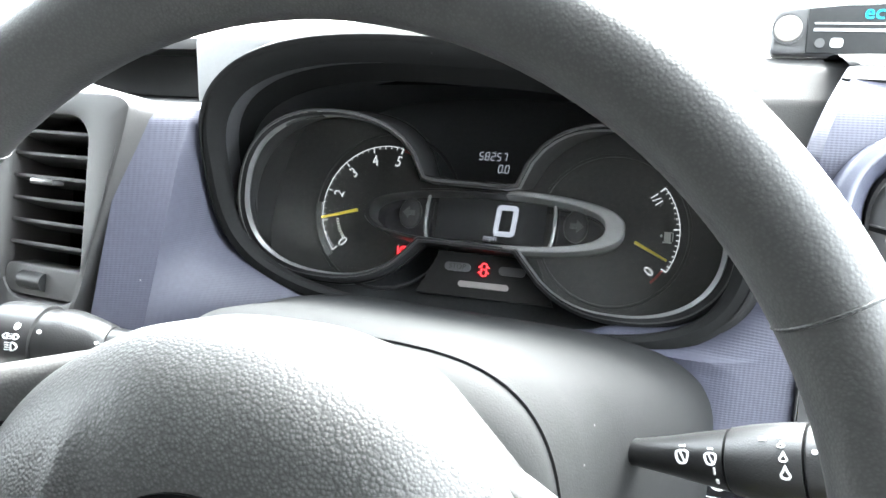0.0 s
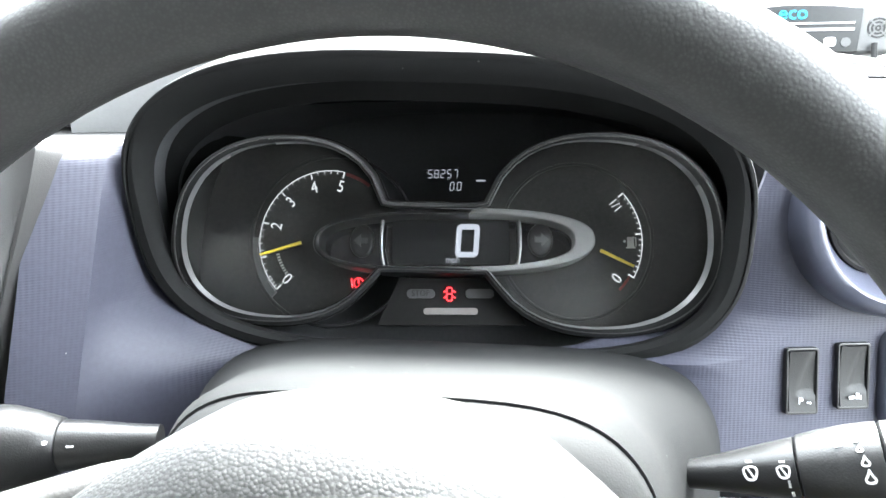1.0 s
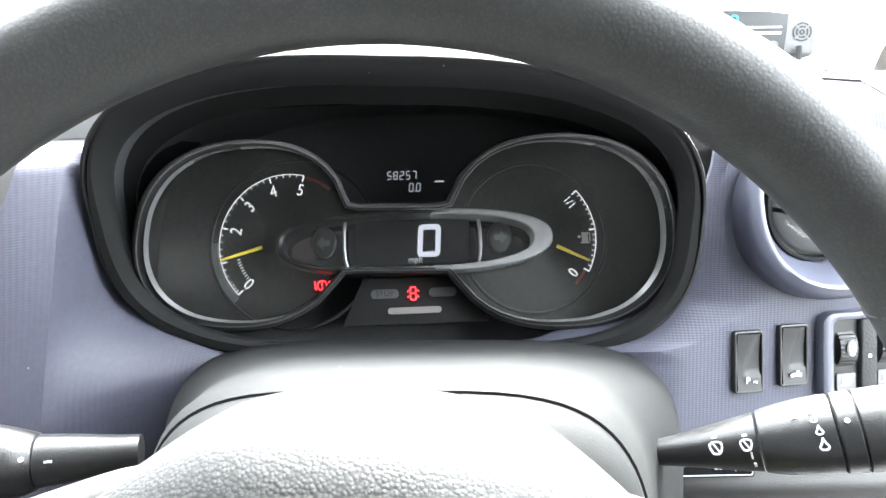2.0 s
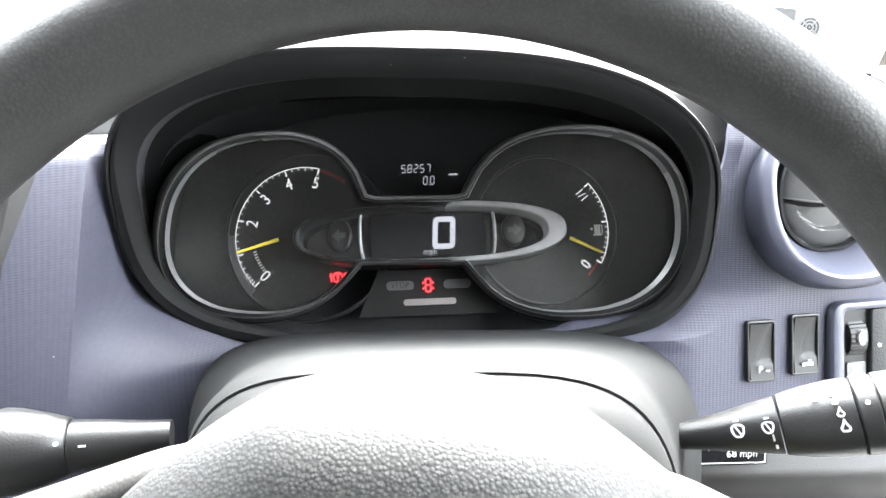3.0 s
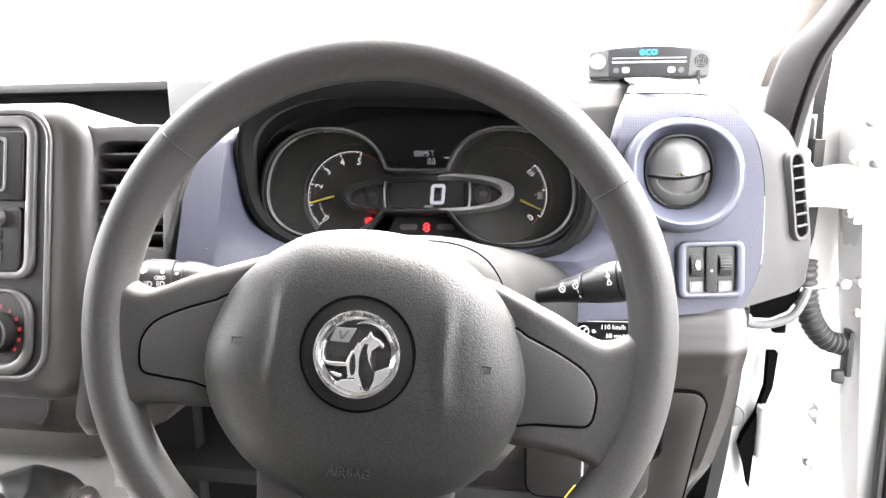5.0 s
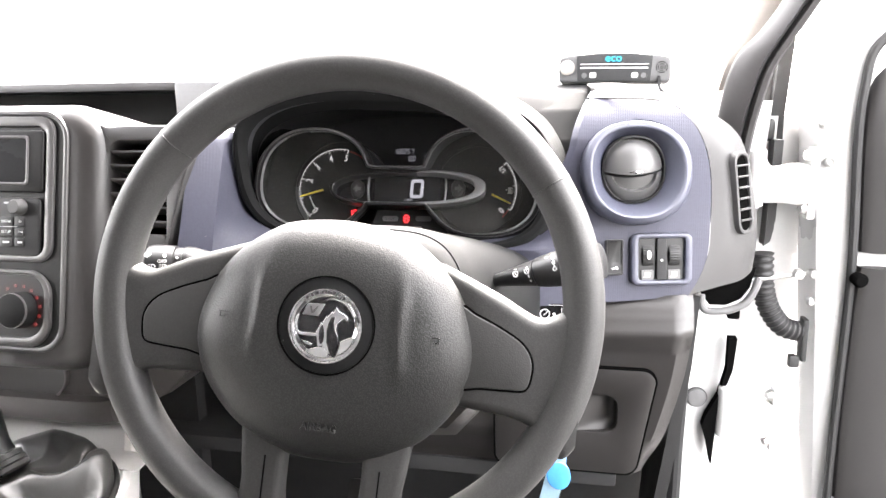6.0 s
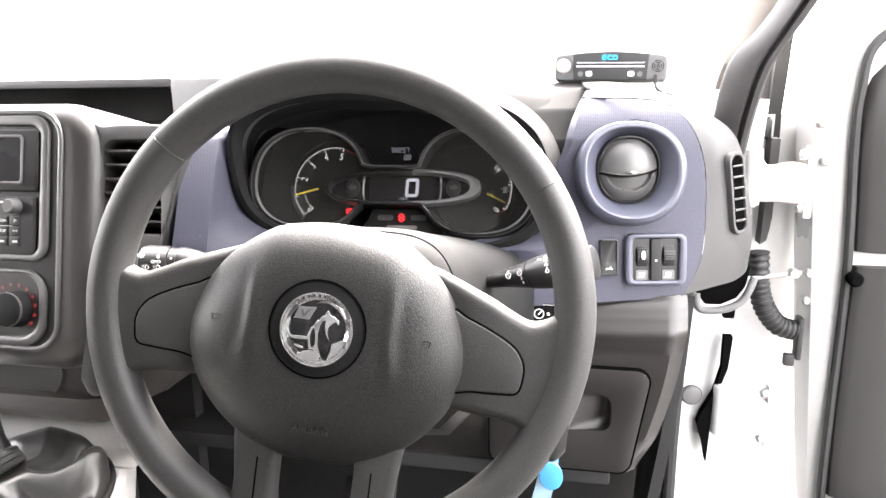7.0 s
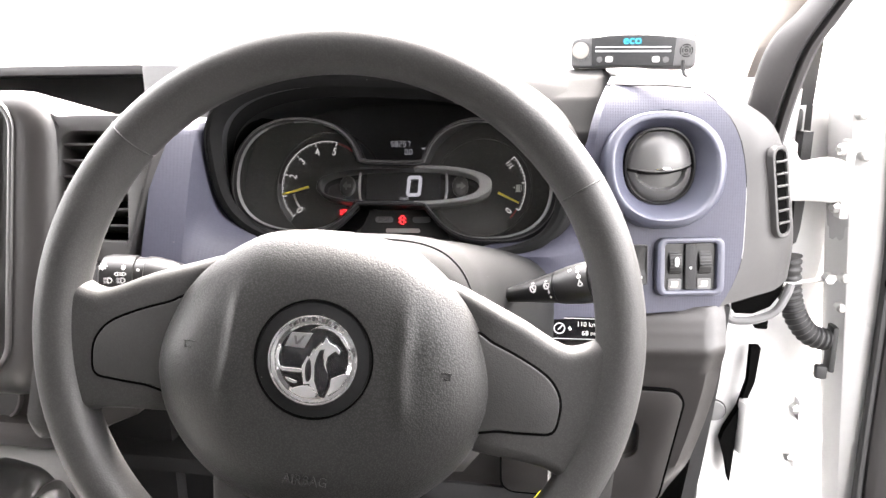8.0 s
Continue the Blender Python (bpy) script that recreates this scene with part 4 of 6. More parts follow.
bm = bmesh.new()
cy = -0.0095
loops = [[Vector((p.x * 0.93 - 0.002, cy + (p.y - cy) * 0.96, -0.05)) for p in PAD], [Vector((p.x * 0.985 - 0.002, cy + (p.y - cy) * 1.0, -0.03)) for p in PAD], [Vector((p.x - 0.002, p.y, -0.012)) for p in PAD]]
N = 40
for k in range(N):
    s = 1 - k / N
    s = 1 - (1 - s) ** 1.35 if k else 1.0
    loops.append([Vector((p.x * s - 0.002, cy + (p.y - cy) * s, pad_height(p.x * s, cy + (p.y - cy) * s, s))) for p in PAD])
skin(bm, loops, True, True)
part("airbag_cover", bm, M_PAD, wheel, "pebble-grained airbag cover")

EZ = 0.0335
EC = (-0.0030, -0.0088)
part("badge_ring", frame_ring(ellipse(0.0352, 0.0352, 56, *EC), ellipse(0.0340, 0.0340, 56, *EC), 0.020, EZ + 0.0020), M_GAP, wheel, "dark groove round the badge mount")
part("badge_ground", prism(ellipse(0.0339, 0.0339, 56, *EC), 0.026, EZ + 0.0016, 0.0008), M_SHROUD, wheel, "smooth round badge mount")
badge = part("badge", prism(ellipse(0.0258, 0.0258, 56, *EC), 0.03, EZ + 0.0022, 0.0004), M_GLOSS, wheel, "round black and chrome maker's badge")
part("badge_rim", frame_ring(ellipse(0.0264, 0.0264, 64, *EC), ellipse(0.0250, 0.0250, 64, *EC), 0.03, EZ + 0.0042, 0.0006), M_CHROME, badge, "thin chrome outer ring")
part("badge_band", loft([at_z(ellipse(0.0250, 0.0250, 64, *EC), EZ + 0.0032), at_z(ellipse(0.0228, 0.0228, 64, *EC), EZ + 0.0036), at_z(ellipse(0.0206, 0.0206, 64, *EC), EZ + 0.0022)], False, False), M_CHROME, badge, "dished chrome inner ring")
for k in range(8):
    a = radians(62 + 9.5 * k)
    part("badge_stud", bar(EC[0] + 0.0238 * math.cos(a), EC[1] + 0.0238 * math.sin(a), 0.0020, 0.0018, EZ + 0.0034, EZ + 0.0042, a), M_BEZEL, badge)


def relief(name, pts, z1, mat, label="", bevel=0.0004, smooth=2):
    """A raised shape on the badge, drawn upright on a grid of 200 to its radius and turned with the wheel."""
    turn = Matrix.Rotation(radians(7.0), 2)
    lp = [turn @ Vector((x, y)) * 0.000129 for x, y in pts]
    lp = [(EC[0] + p.x, EC[1] + p.y) for p in lp]
    if smooth:
        lp = [(p[0], p[1]) for p in smooth_loop(lp, smooth)]
    if sum(p[0] * q[1] - q[0] * p[1] for p, q in zip(lp, lp[1:] + lp[:1])) < 0:
        lp = lp[::-1]
    part(name, prism(lp, EZ + 0.0018, EZ + z1, bevel), mat, badge, label)


relief("badge_flag", [(-95, 125), (0, 120), (-40, 55), (-125, 65)], 0.0038, M_SATIN, "small satin flag", smooth=0)
relief("badge_letter", [(-82, 112), (-70, 112), (-68, 84), (-40, 112), (-28, 112), (-62, 72), (-76, 72)], 0.0042, M_BEZEL, "engraved mark on the flag", 0.0001, 0)
relief("badge_arm", [(-140, 60), (-155, 20), (-146, -26), (-100, -32), (-40, -40), (-45, -55), (-118, -50), (-150, -38), (-170, 0), (-160, 55)], 0.0036, M_CHROME, "raised chrome arm")
relief("badge_tail", [(-128, -75), (-85, -88), (-72, -95), (-80, -105), (-112, -96)], 0.0033, M_CHROME, "raised chrome shape")
relief("badge_foot", [(-105, -128), (-40, -112), (-5, -118), (15, -140), (10, -168), (-40, -172), (-80, -152)], 0.0036, M_CHROME, "raised chrome shape")
relief("badge_mane", [(-42, -110), (-50, -30), (-22, 22), (-14, 16), (8, 58), (14, 50), (42, 82), (48, 74), (66, 106), (78, 80), (108, 66), (128, 44), (122, 24), (106, 40), (88, 28), (70, 14), (60, -20), (74, -78), (44, -140), (30, -160), (8, -140), (-16, -108)], 0.0046, M_CHROME, "raised chrome beast's head and mane", 0.0006, 1)
relief("badge_slit", [(36, 48), (56, 50), (50, 20), (54, -20), (74, -72), (66, -120), (42, -166), (26, -150), (8, -90), (10, -20), (22, 20)], 0.0049, M_GLOSS, "dark inlay", 0.0002, 1)
relief("badge_plate", [(82, -80), (140, -60), (165, -62), (122, -130), (52, -168), (76, -120)], 0.0040, M_CHROME, "raised chrome plate", smooth=0)
relief("badge_brow", [(-10, 135), (30, 153), (82, 152), (132, 118), (164, 60), (152, 54), (118, 108), (70, 138), (30, 142)], 0.0038, M_CHROME, "chrome arc over the head")
relief("badge_neck", [(-30, -20), (-12, 10), (-4, -30), (-8, -80), (-26, -96), (-34, -60)], 0.0049, M_GLOSS, "dark inlay", 0.0002)
for sx in (-1, 1):
    hx, hy = -0.0025 + sx * 0.0765, -0.0095
    z = pad_height(hx + 0.002, hy, 0.74) + 0.0002
    part("horn_mark", joined(moved(bar(0, 0.0012, 0.008, 0.0007, 0, 0.0006), Matrix.Translation((hx, hy, z))), moved(bar(-sx * -0.003, -0.001, 0.0007, 0.004, 0, 0.0006), Matrix.Translation((hx, hy, z))), moved(bar(-sx * -0.0012, -0.0024, 0.004, 0.0006, 0, 0.0006), Matrix.Translation((hx, hy, z)))), M_BLACK, wheel, "moulded horn symbol")
part("airbag_text", moved(words("AIRBAG", 0.0078, 0.0009), Matrix.Translation((-0.0017, -0.083, 0.0272)) @ Matrix.Rotation(radians(-9), 4, "X")), M_PAD, wheel, "embossed lettering")
part("hub", tube([(0.0, -0.01, -0.03), (0.0, -0.01, -0.075)], 0.05, 32), M_BLACK, wheel)

# ---- column and stalks ----
shroud = thing("column_cover", "grey plastic steering column cover", "column cover")


def arch(y, cx, half, top, base, n=40, p=3.0):
    out = []
    for k in range(n + 1):
        a = math.pi * k / n
        c, s = math.cos(a), math.sin(a)
        out.append(Vector((cx - half * math.copysign(abs(c) ** (2 / p), c), y, base + (top - base) * abs(s) ** (2 / p))))
    return out


secs = [(0.668, 0.010, 0.152, 0.766, 0.695, 40, 4.5), (0.635, 0.014, 0.149, 0.780, 0.695, 40, 4.5), (0.60, 0.018, 0.141, 0.7905, 0.70, 40, 4.4), (0.56, 0.0205, 0.129, 0.802, 0.70, 40, 4.3),
        (0.52, 0.0215, 0.1065, 0.8130, 0.70, 40, 4.2), (0.490, 0.0215, 0.0975, 0.8215, 0.70, 40, 4.2), (0.474, 0.021, 0.0945, 0.8250, 0.70, 40, 4.2), (0.466, 0.021, 0.0925, 0.8235, 0.70, 40, 4.2), (0.465, 0.021, 0.089, 0.819, 0.70, 40, 4.2), (0.478, 0.021, 0.086, 0.815, 0.70, 40, 4.2)]
part("upper_cover", loft([arch(*s) for s in secs], False, False), M_SHROUD, shroud, "upper half in smooth grey plastic")
part("collar", loft([arch(0.476, 0.021, 0.0905, 0.8215, 0.70, 40, 4.2), arch(0.466, 0.021, 0.0917, 0.8226, 0.70, 40, 4.2), arch(0.458, 0.021, 0.0910, 0.8218, 0.70, 40, 4.2), arch(0.449, 0.021, 0.0880, 0.8180, 0.70, 40, 4.0), arch(0.438, 0.021, 0.081, 0.808, 0.70, 40, 3.8), arch(0.432, 0.021, 0.02, 0.74, 0.70, 40, 3.6)], False, True), M_SHROUD, shroud)
lowc = [[Vector((0.015 + w * x, y, z0 + d * zz)) for x, zz in ((-1, 0), (-0.95, -0.5), (-0.75, -0.9), (0, -1), (0.75, -0.9), (0.95, -0.5), (1, 0))] for y, w, z0, d in ((0.66, 0.135, 0.692, 0.06), (0.56, 0.125, 0.692, 0.075), (0.50, 0.108, 0.692, 0.07), (0.485, 0.10, 0.692, 0.055))]
part("lower_cover", loft(lowc), M_LOWER, shroud)


def lathe_bar(p0, p1, profile, seg=28, flat=1.0):
    """A turned bar from p0 to p1; profile of (share of the way, radius)."""
    a, b = Vector(p0), Vector(p1)
    return tube([a.lerp(b, s) for s, _ in profile], [r for _, r in profile], seg, True, flat)


def stalk(name, label, root, tip, cuts, marks):
    th = thing(name, label, "control stalk")
    for nm, prof in cuts:
        part(nm, lathe_bar(root, tip, prof), M_STALK, th)
    a, b = Vector(root), Vector(tip)
    d = (b - a).normalized()
    side = Vector((0, 0, 1)).cross(d).normalized()
    face = -side if side.y > 0 else side
    up = face.cross(d) if face.cross(d).z > 0 else d.cross(face)
    for s, lift, r, kind, w, h in marks:
        ang = lift
        nrm = (face * math.cos(ang) + up * math.sin(ang)).normalized()
        upm = (up * math.cos(ang) - face * math.sin(ang)).normalized()
        xa = d if d.x > 0 else -d
        if xa.cross(upm).dot(nrm) < 0:
            upm = -upm
        m = Matrix.Translation(a.lerp(b, s) + nrm * r) @ Matrix((xa, upm, nrm)).transposed().to_4x4()
        if kind == "dot":
            bm = prism(ellipse(w, h, 14), -0.0004, 0.0004)
        elif kind == "drop":
            lp = [(0, h), (-w * 0.55, h * 0.2), (-w, -h * 0.35), (-w * 0.6, -h * 0.9), (w * 0.6, -h * 0.9), (w, -h * 0.35), (w * 0.55, h * 0.2)]
            lp = smooth_loop(lp, 3)
            bm = frame_ring(lp, offset(lp, w * 0.4), -0.0004, 0.0004)
        elif kind == "lamp":
            lp = smooth_loop([(-w * 0.2, h), (w * 0.6, h * 0.8), (w, 0), (w * 0.6, -h * 0.8), (-w * 0.2, -h)], 3)
            bm = joined(frame_ring(lp, offset(lp, w * 0.22), -0.0004, 0.0004), *[bar(-w * 0.85, h * q, w * 0.8, h * 0.22, -0.0004, 0.0004) for q in (-0.8, -0.27, 0.27, 0.8)])
        elif kind == "lamp_left":
            lp = smooth_loop([(w * 0.2, h), (-w * 0.6, h * 0.8), (-w, 0), (-w * 0.6, -h * 0.8), (w * 0.2, -h)], 3)
            bm = joined(frame_ring(lp, offset(lp, w * 0.22), -0.0004, 0.0004), *[bar(w * 0.85, h * q, w * 0.8, h * 0.22, -0.0004, 0.0004) for q in (-0.8, 0.0, 0.8)])
        elif kind == "sun":
            bm = joined(frame_ring(ellipse(w * 0.5, w * 0.5, 16), ellipse(w * 0.25, w * 0.25, 16), -0.0004, 0.0004), *[bar(w * 0.85 * math.cos(q * math.pi / 4), w * 0.85 * math.sin(q * math.pi / 4), w * 0.4, w * 0.2, -0.0004, 0.0004, q * math.pi / 4) for q in range(8)])
        elif kind == "wiper":
            lp = smooth_loop([(-w, h * 0.5), (0, h), (w, h * 0.5), (w * 0.6, -h), (-w * 0.6, -h)], 3)
            bm = joined(frame_ring(lp, offset(lp, w * 0.3), -0.0004, 0.0004), bar(0, 0, w * 0.25, h * 1.8, -0.0004, 0.0004, 0.5), bar(0, h * 1.5, w * 0.8, h * 0.35, -0.0004, 0.0004))
        elif kind == "zero":
            bm = frame_ring(ellipse(w, h, 16), ellipse(w * 0.5, h * 0.6, 16), -0.0004, 0.0004)
        else:
            bm = bar(0, 0, w, h, -0.0004, 0.0004)
        part("symbol", moved(bm, m), M_WHITE_PRINT, th)
    return th


W0, W1 = (0.120, 0.531, 0.7645), (0.226, 0.500, 0.7965)
stalk("wiper_stalk", "black plastic wiper stalk with white printed symbols", W0, W1,
      [("stem", [(0, 0.0052), (0.1, 0.0058), (0.22, 0.0078), (0.34, 0.0102), (0.425, 0.0118)]),
       ("twist_ring", [(0.43, 0.0116), (0.436, 0.0124), (0.50, 0.0138), (0.58, 0.0150), (0.64, 0.0154), (0.668, 0.0154)]),
       ("end_cap", [(0.673, 0.0147), (0.680, 0.0155), (0.735, 0.0157), (0.741, 0.0150), (0.747, 0.0158), (0.89, 0.0160), (0.935, 0.0145), (0.95, 0.009)])],
      [(0.288, 0.42, 0.0094, "wiper", 0.0027, 0.0026), (0.388, 0.42, 0.0113, "wiper", 0.0024, 0.0023), (0.398, 0.02, 0.0115, "bar", 0.0007, 0.0026), (0.402, -0.36, 0.0116, "bar", 0.0010, 0.0018),
       (0.618, 0.58, 0.0153, "drop", 0.0015, 0.0020), (0.622, 0.24, 0.0153, "drop", 0.0019, 0.0026), (0.610, 0.86, 0.0153, "drop", 0.0012, 0.0014), (0.555, 1.0, 0.0147, "bar", 0.0024, 0.0016), (0.605, 1.08, 0.0152, "dot", 0.0010, 0.0011), (0.705, 0.72, 0.0157, "dot", 0.0009, 0.0009)])
L0, L1 = (-0.0875, 0.505, 0.779), (-0.1815, 0.478, 0.7825)
stalk("light_stalk", "black plastic light stalk with white printed symbols", L0, L1,
      [("stem", [(0, 0.0070), (0.1, 0.0076), (0.27, 0.0095), (0.385, 0.0104)]),
       ("grip", [(0.39, 0.0104), (0.398, 0.0114), (0.48, 0.0140), (0.58, 0.0166), (0.635, 0.0172), (0.655, 0.0170), (0.66, 0.0158)]),
       ("ring", [(0.66, 0.0162), (0.728, 0.0164)]),
       ("end_knob", [(0.730, 0.0158), (0.736, 0.0178), (0.80, 0.0183), (0.93, 0.0187), (0.975, 0.0178), (1.0, 0.014)])],
      [(0.415, 0.55, 0.0121, "dot", 0.0009, 0.0009), (0.694, 0.66, 0.0165, "dot", 0.0010, 0.0010), (0.80, 0.72, 0.0185, "zero", 0.0013, 0.0019), (0.795, 0.44, 0.0185, "lamp", 0.0020, 0.0014), (0.838, 0.44, 0.0186, "lamp_left", 0.0020, 0.0014),
       (0.805, 0.18, 0.0185, "lamp", 0.0028, 0.0021), (0.900, 0.18, 0.0187, "lamp", 0.0028, 0.0021), (0.95, 0.78, 0.0185, "sun", 0.0030, 0.0030), (0.325, 0.40, 0.0101, "bar", 0.0026, 0.0008)])
wd = (Vector(W1) - Vector(W0)).normalized()
# solid black collar paints the shade of the stalk's opening
part("slot", tube([Vector(W0) - wd * 0.010, Vector(W0) + wd * 0.0045], 0.0098, 28), M_GAP, shroud, "near-black collar drawn as the shaded opening for the stalk")

st = thing("speed_sticker", "black speed limit sticker with white lettering", "sticker", axes((0.186, 0.633, 0.7055), 8.0, 3.0) @ Matrix.Scale(0.83, 4))
part("sheet", prism(rrect(0.064, 0.026, 0.001, 2), -0.002, 0.0008), M_GLOSS, st)
part("border", frame_ring(rrect(0.062, 0.024, 0.001, 2), rrect(0.0606, 0.0226, 0.001, 2), 0.0008, 0.0011), M_WHITE_PRINT, st)
part("lettering", joined(moved(words("110 km/h", 0.0074, 0.0001), Matrix.Translation((0.011, 0.0050, 0.0010))), moved(words("68 mph", 0.0074, 0.0001), Matrix.Translation((0.014, -0.0050, 0.0010)))), M_WHITE_PRINT, st)
part("symbol", joined(frame_ring(ellipse(0.0065, 0.0065, 20, -0.022, 0), ellipse(0.0052, 0.0052, 20, -0.022, 0), 0.0008, 0.0011), bar(-0.021, 0.001, 0.007, 0.0014, 0.0008, 0.0011, 0.8), bar(-0.0105, 0.0, 0.003, 0.004, 0.0008, 0.0011, 0.7)), M_WHITE_PRINT, st)

# ---- vents ----
rv = thing("round_vent", "round swivelling air vent in a slate blue surround", "air vent", axes((0.2570, 0.657, 0.8545), 7.0, 10.0) @ Matrix.Scale(0.94, 4))


def vring(r, ry, z, cy=0.0, n=56, p=2.25):
    return at_z(ellipse(r, ry, n, 0, cy, p), z)


def dish(r, ry, z, lift=0.0):
    """One ring of the surround; its crest is high below and dies away towards the top."""
    out = []
    for x, y in ellipse(r, ry, 64, 0, 0, 2.25):
        k = 0.5 - 0.5 * y / ry
        if y > 0:
            y *= (0.0366 + (ry - 0.0366) * 0.66) / ry
        out.append(Vector((x, y, z - 0.0085 * (1 - k) ** 3 + lift * (0.03 + 0.97 * k))))
    return out


part("surround", loft([dish(0.0605, 0.0618, -0.024), dish(0.0590, 0.0602, -0.0025, 0.0015), dish(0.0578, 0.0590, -0.001, 0.0055), dish(0.0562, 0.0574, -0.001, 0.0085), dish(0.0535, 0.0546, -0.0002, 0.0102), dish(0.0510, 0.0520, 0.0004, 0.0108), dish(0.0493, 0.0503, -0.0004, 0.0102), dish(0.0478, 0.0490, -0.0026, 0.0088),
      dish(0.0445, 0.0460, -0.0075, 0.0062), dish(0.0408, 0.0427, -0.0120, 0.0036), dish(0.0368, 0.0390, -0.0168, 0.0010), dish(0.0340, 0.0366, -0.0205)], False, False), M_BLUE_SMOOTH, rv, "slate blue raised surround", 60)
part("trim_ring", loft([vring(0.0350, 0.0376, -0.0230), vring(0.0346, 0.0372, -0.0165), vring(0.0328, 0.0354, -0.0158), vring(0.0320, 0.0346, -0.0190), vring(0.0318, 0.0344, -0.025)], False, False), M_BLACK, rv)


def half_ball(upper):
    """The ball's flap above the slot, or the hollowed part below it."""
    loops = []
    for j in range(25):
        t = j / 24
        row = []
        for i in range(41):
            s = math.sin(math.pi / 2 * (-1 + 2 * i / 40)) * 0.995
            x = 0.0318 * s
            edge = 0.0344 * (1 - abs(s) ** 2.25) ** (1 / 2.25)
            cut = max(-edge, min(edge, -0.0055 + 0.006 * s * s + 0.002 * s))
            y = cut + (edge - cut) * t if upper else -edge + (cut - 0.0030 + edge) * t
            r2 = (x / 0.0318) ** 2 + (y / 0.0344) ** 2
            z = -0.0205 + (0.0165 if upper else 0.0125) * max(0.0, 1 - r2) ** 0.7
            if not upper:
                q = (x / 0.0235) ** 2 + ((y + 0.004) / 0.0185) ** 2
                k = min(1.0, max(0.0, (1.12 - q) / 0.24))
                z -= 0.0075 * k * k * (3 - 2 * k)
            row.append(Vector((x, y, z)))
        loops.append(row)
    bm = bmesh.new()
    skin(bm, loops, closed=False)
    return bm


part("flap", half_ball(True), M_BALL, rv, "domed grey flap of the vent", 60)
part("ball", half_ball(False), M_BALL, rv, "hollowed lower half of the swivelling ball", 50)
part("slot", loft([vring(0.0322, 0.0348, -0.0285), vring(0.0322, 0.0348, -0.027)]), M_MATT, rv, "dark slot behind the flap")
part("flap_lip", tube([Vector((0.0318 * q, -0.0052 + 0.006 * q * q + 0.002 * q, -0.0205 + 0.0168 * max(0.0, 1 - q * q - 0.02) ** 0.7)) for q in [-0.97 + 1.94 * k / 24 for k in range(25)]], 0.0007, 8), M_BALL, rv, "rolled lip of the flap")
part("finger_tab", tube([Vector((0.008 * q, -0.0032, -0.0040 - 0.0014 * q * q)) for q in [-1 + 2 * k / 10 for k in range(11)]], [0.0004 + 0.0015 * (1 - (-1 + 0.2 * k) ** 2) for k in range(11)], 8), M_CHROME, rv, "bright finger tab of the flap")

sv = thing("side_vent", "narrow side window vent in the dashboard end", "air vent", axes((0.3662, 0.6948, 0.8270), 7.5, 39.0, 3.0) @ Matrix.Diagonal((0.88, 0.98, 1.0, 1.0)))
part("rim", frame_ring(rrect(0.026, 0.088, 0.011, 6), rrect(0.018, 0.080, 0.008, 6), -0.004, 0.003, 0.001), M_DASH, sv)
# near-black floor paints the depth shade between the slats
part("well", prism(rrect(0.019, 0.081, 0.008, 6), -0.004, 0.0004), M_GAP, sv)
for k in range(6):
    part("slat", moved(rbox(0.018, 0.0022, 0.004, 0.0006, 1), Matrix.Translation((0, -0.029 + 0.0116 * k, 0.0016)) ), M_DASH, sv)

# inner vent well, its shade painted near-black
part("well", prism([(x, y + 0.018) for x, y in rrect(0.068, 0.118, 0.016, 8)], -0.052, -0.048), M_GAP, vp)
for k in range(6):
    y = 0.0625 - 0.0142 * k
    part("slat", moved(rbox(0.066, 0.0024, 0.026, 0.0010, 2), Matrix.Translation((0, y, -0.017)) @ Matrix.Rotation(radians(-14), 4, "X")), M_PILLAR, vp)
part("tab", moved(rbox(0.020, 0.0040, 0.009, 0.0015, 2), Matrix.Translation((-0.002, 0.0343, -0.0035))), M_BEZEL, vp, "pale grey sliding tab")
part("sill", prism(rrect(0.066, 0.020, 0.006, 5, 0, -0.0285), -0.02, -0.002, 0.002), M_DASH, vp)
part("thumbwheel", moved(tube([(-0.010, 0, 0), (0.010, 0, 0)], 0.006, 20), Matrix.Translation((-0.006, -0.0285, -0.003))), M_BLACK, vp)

# ---- switches ----


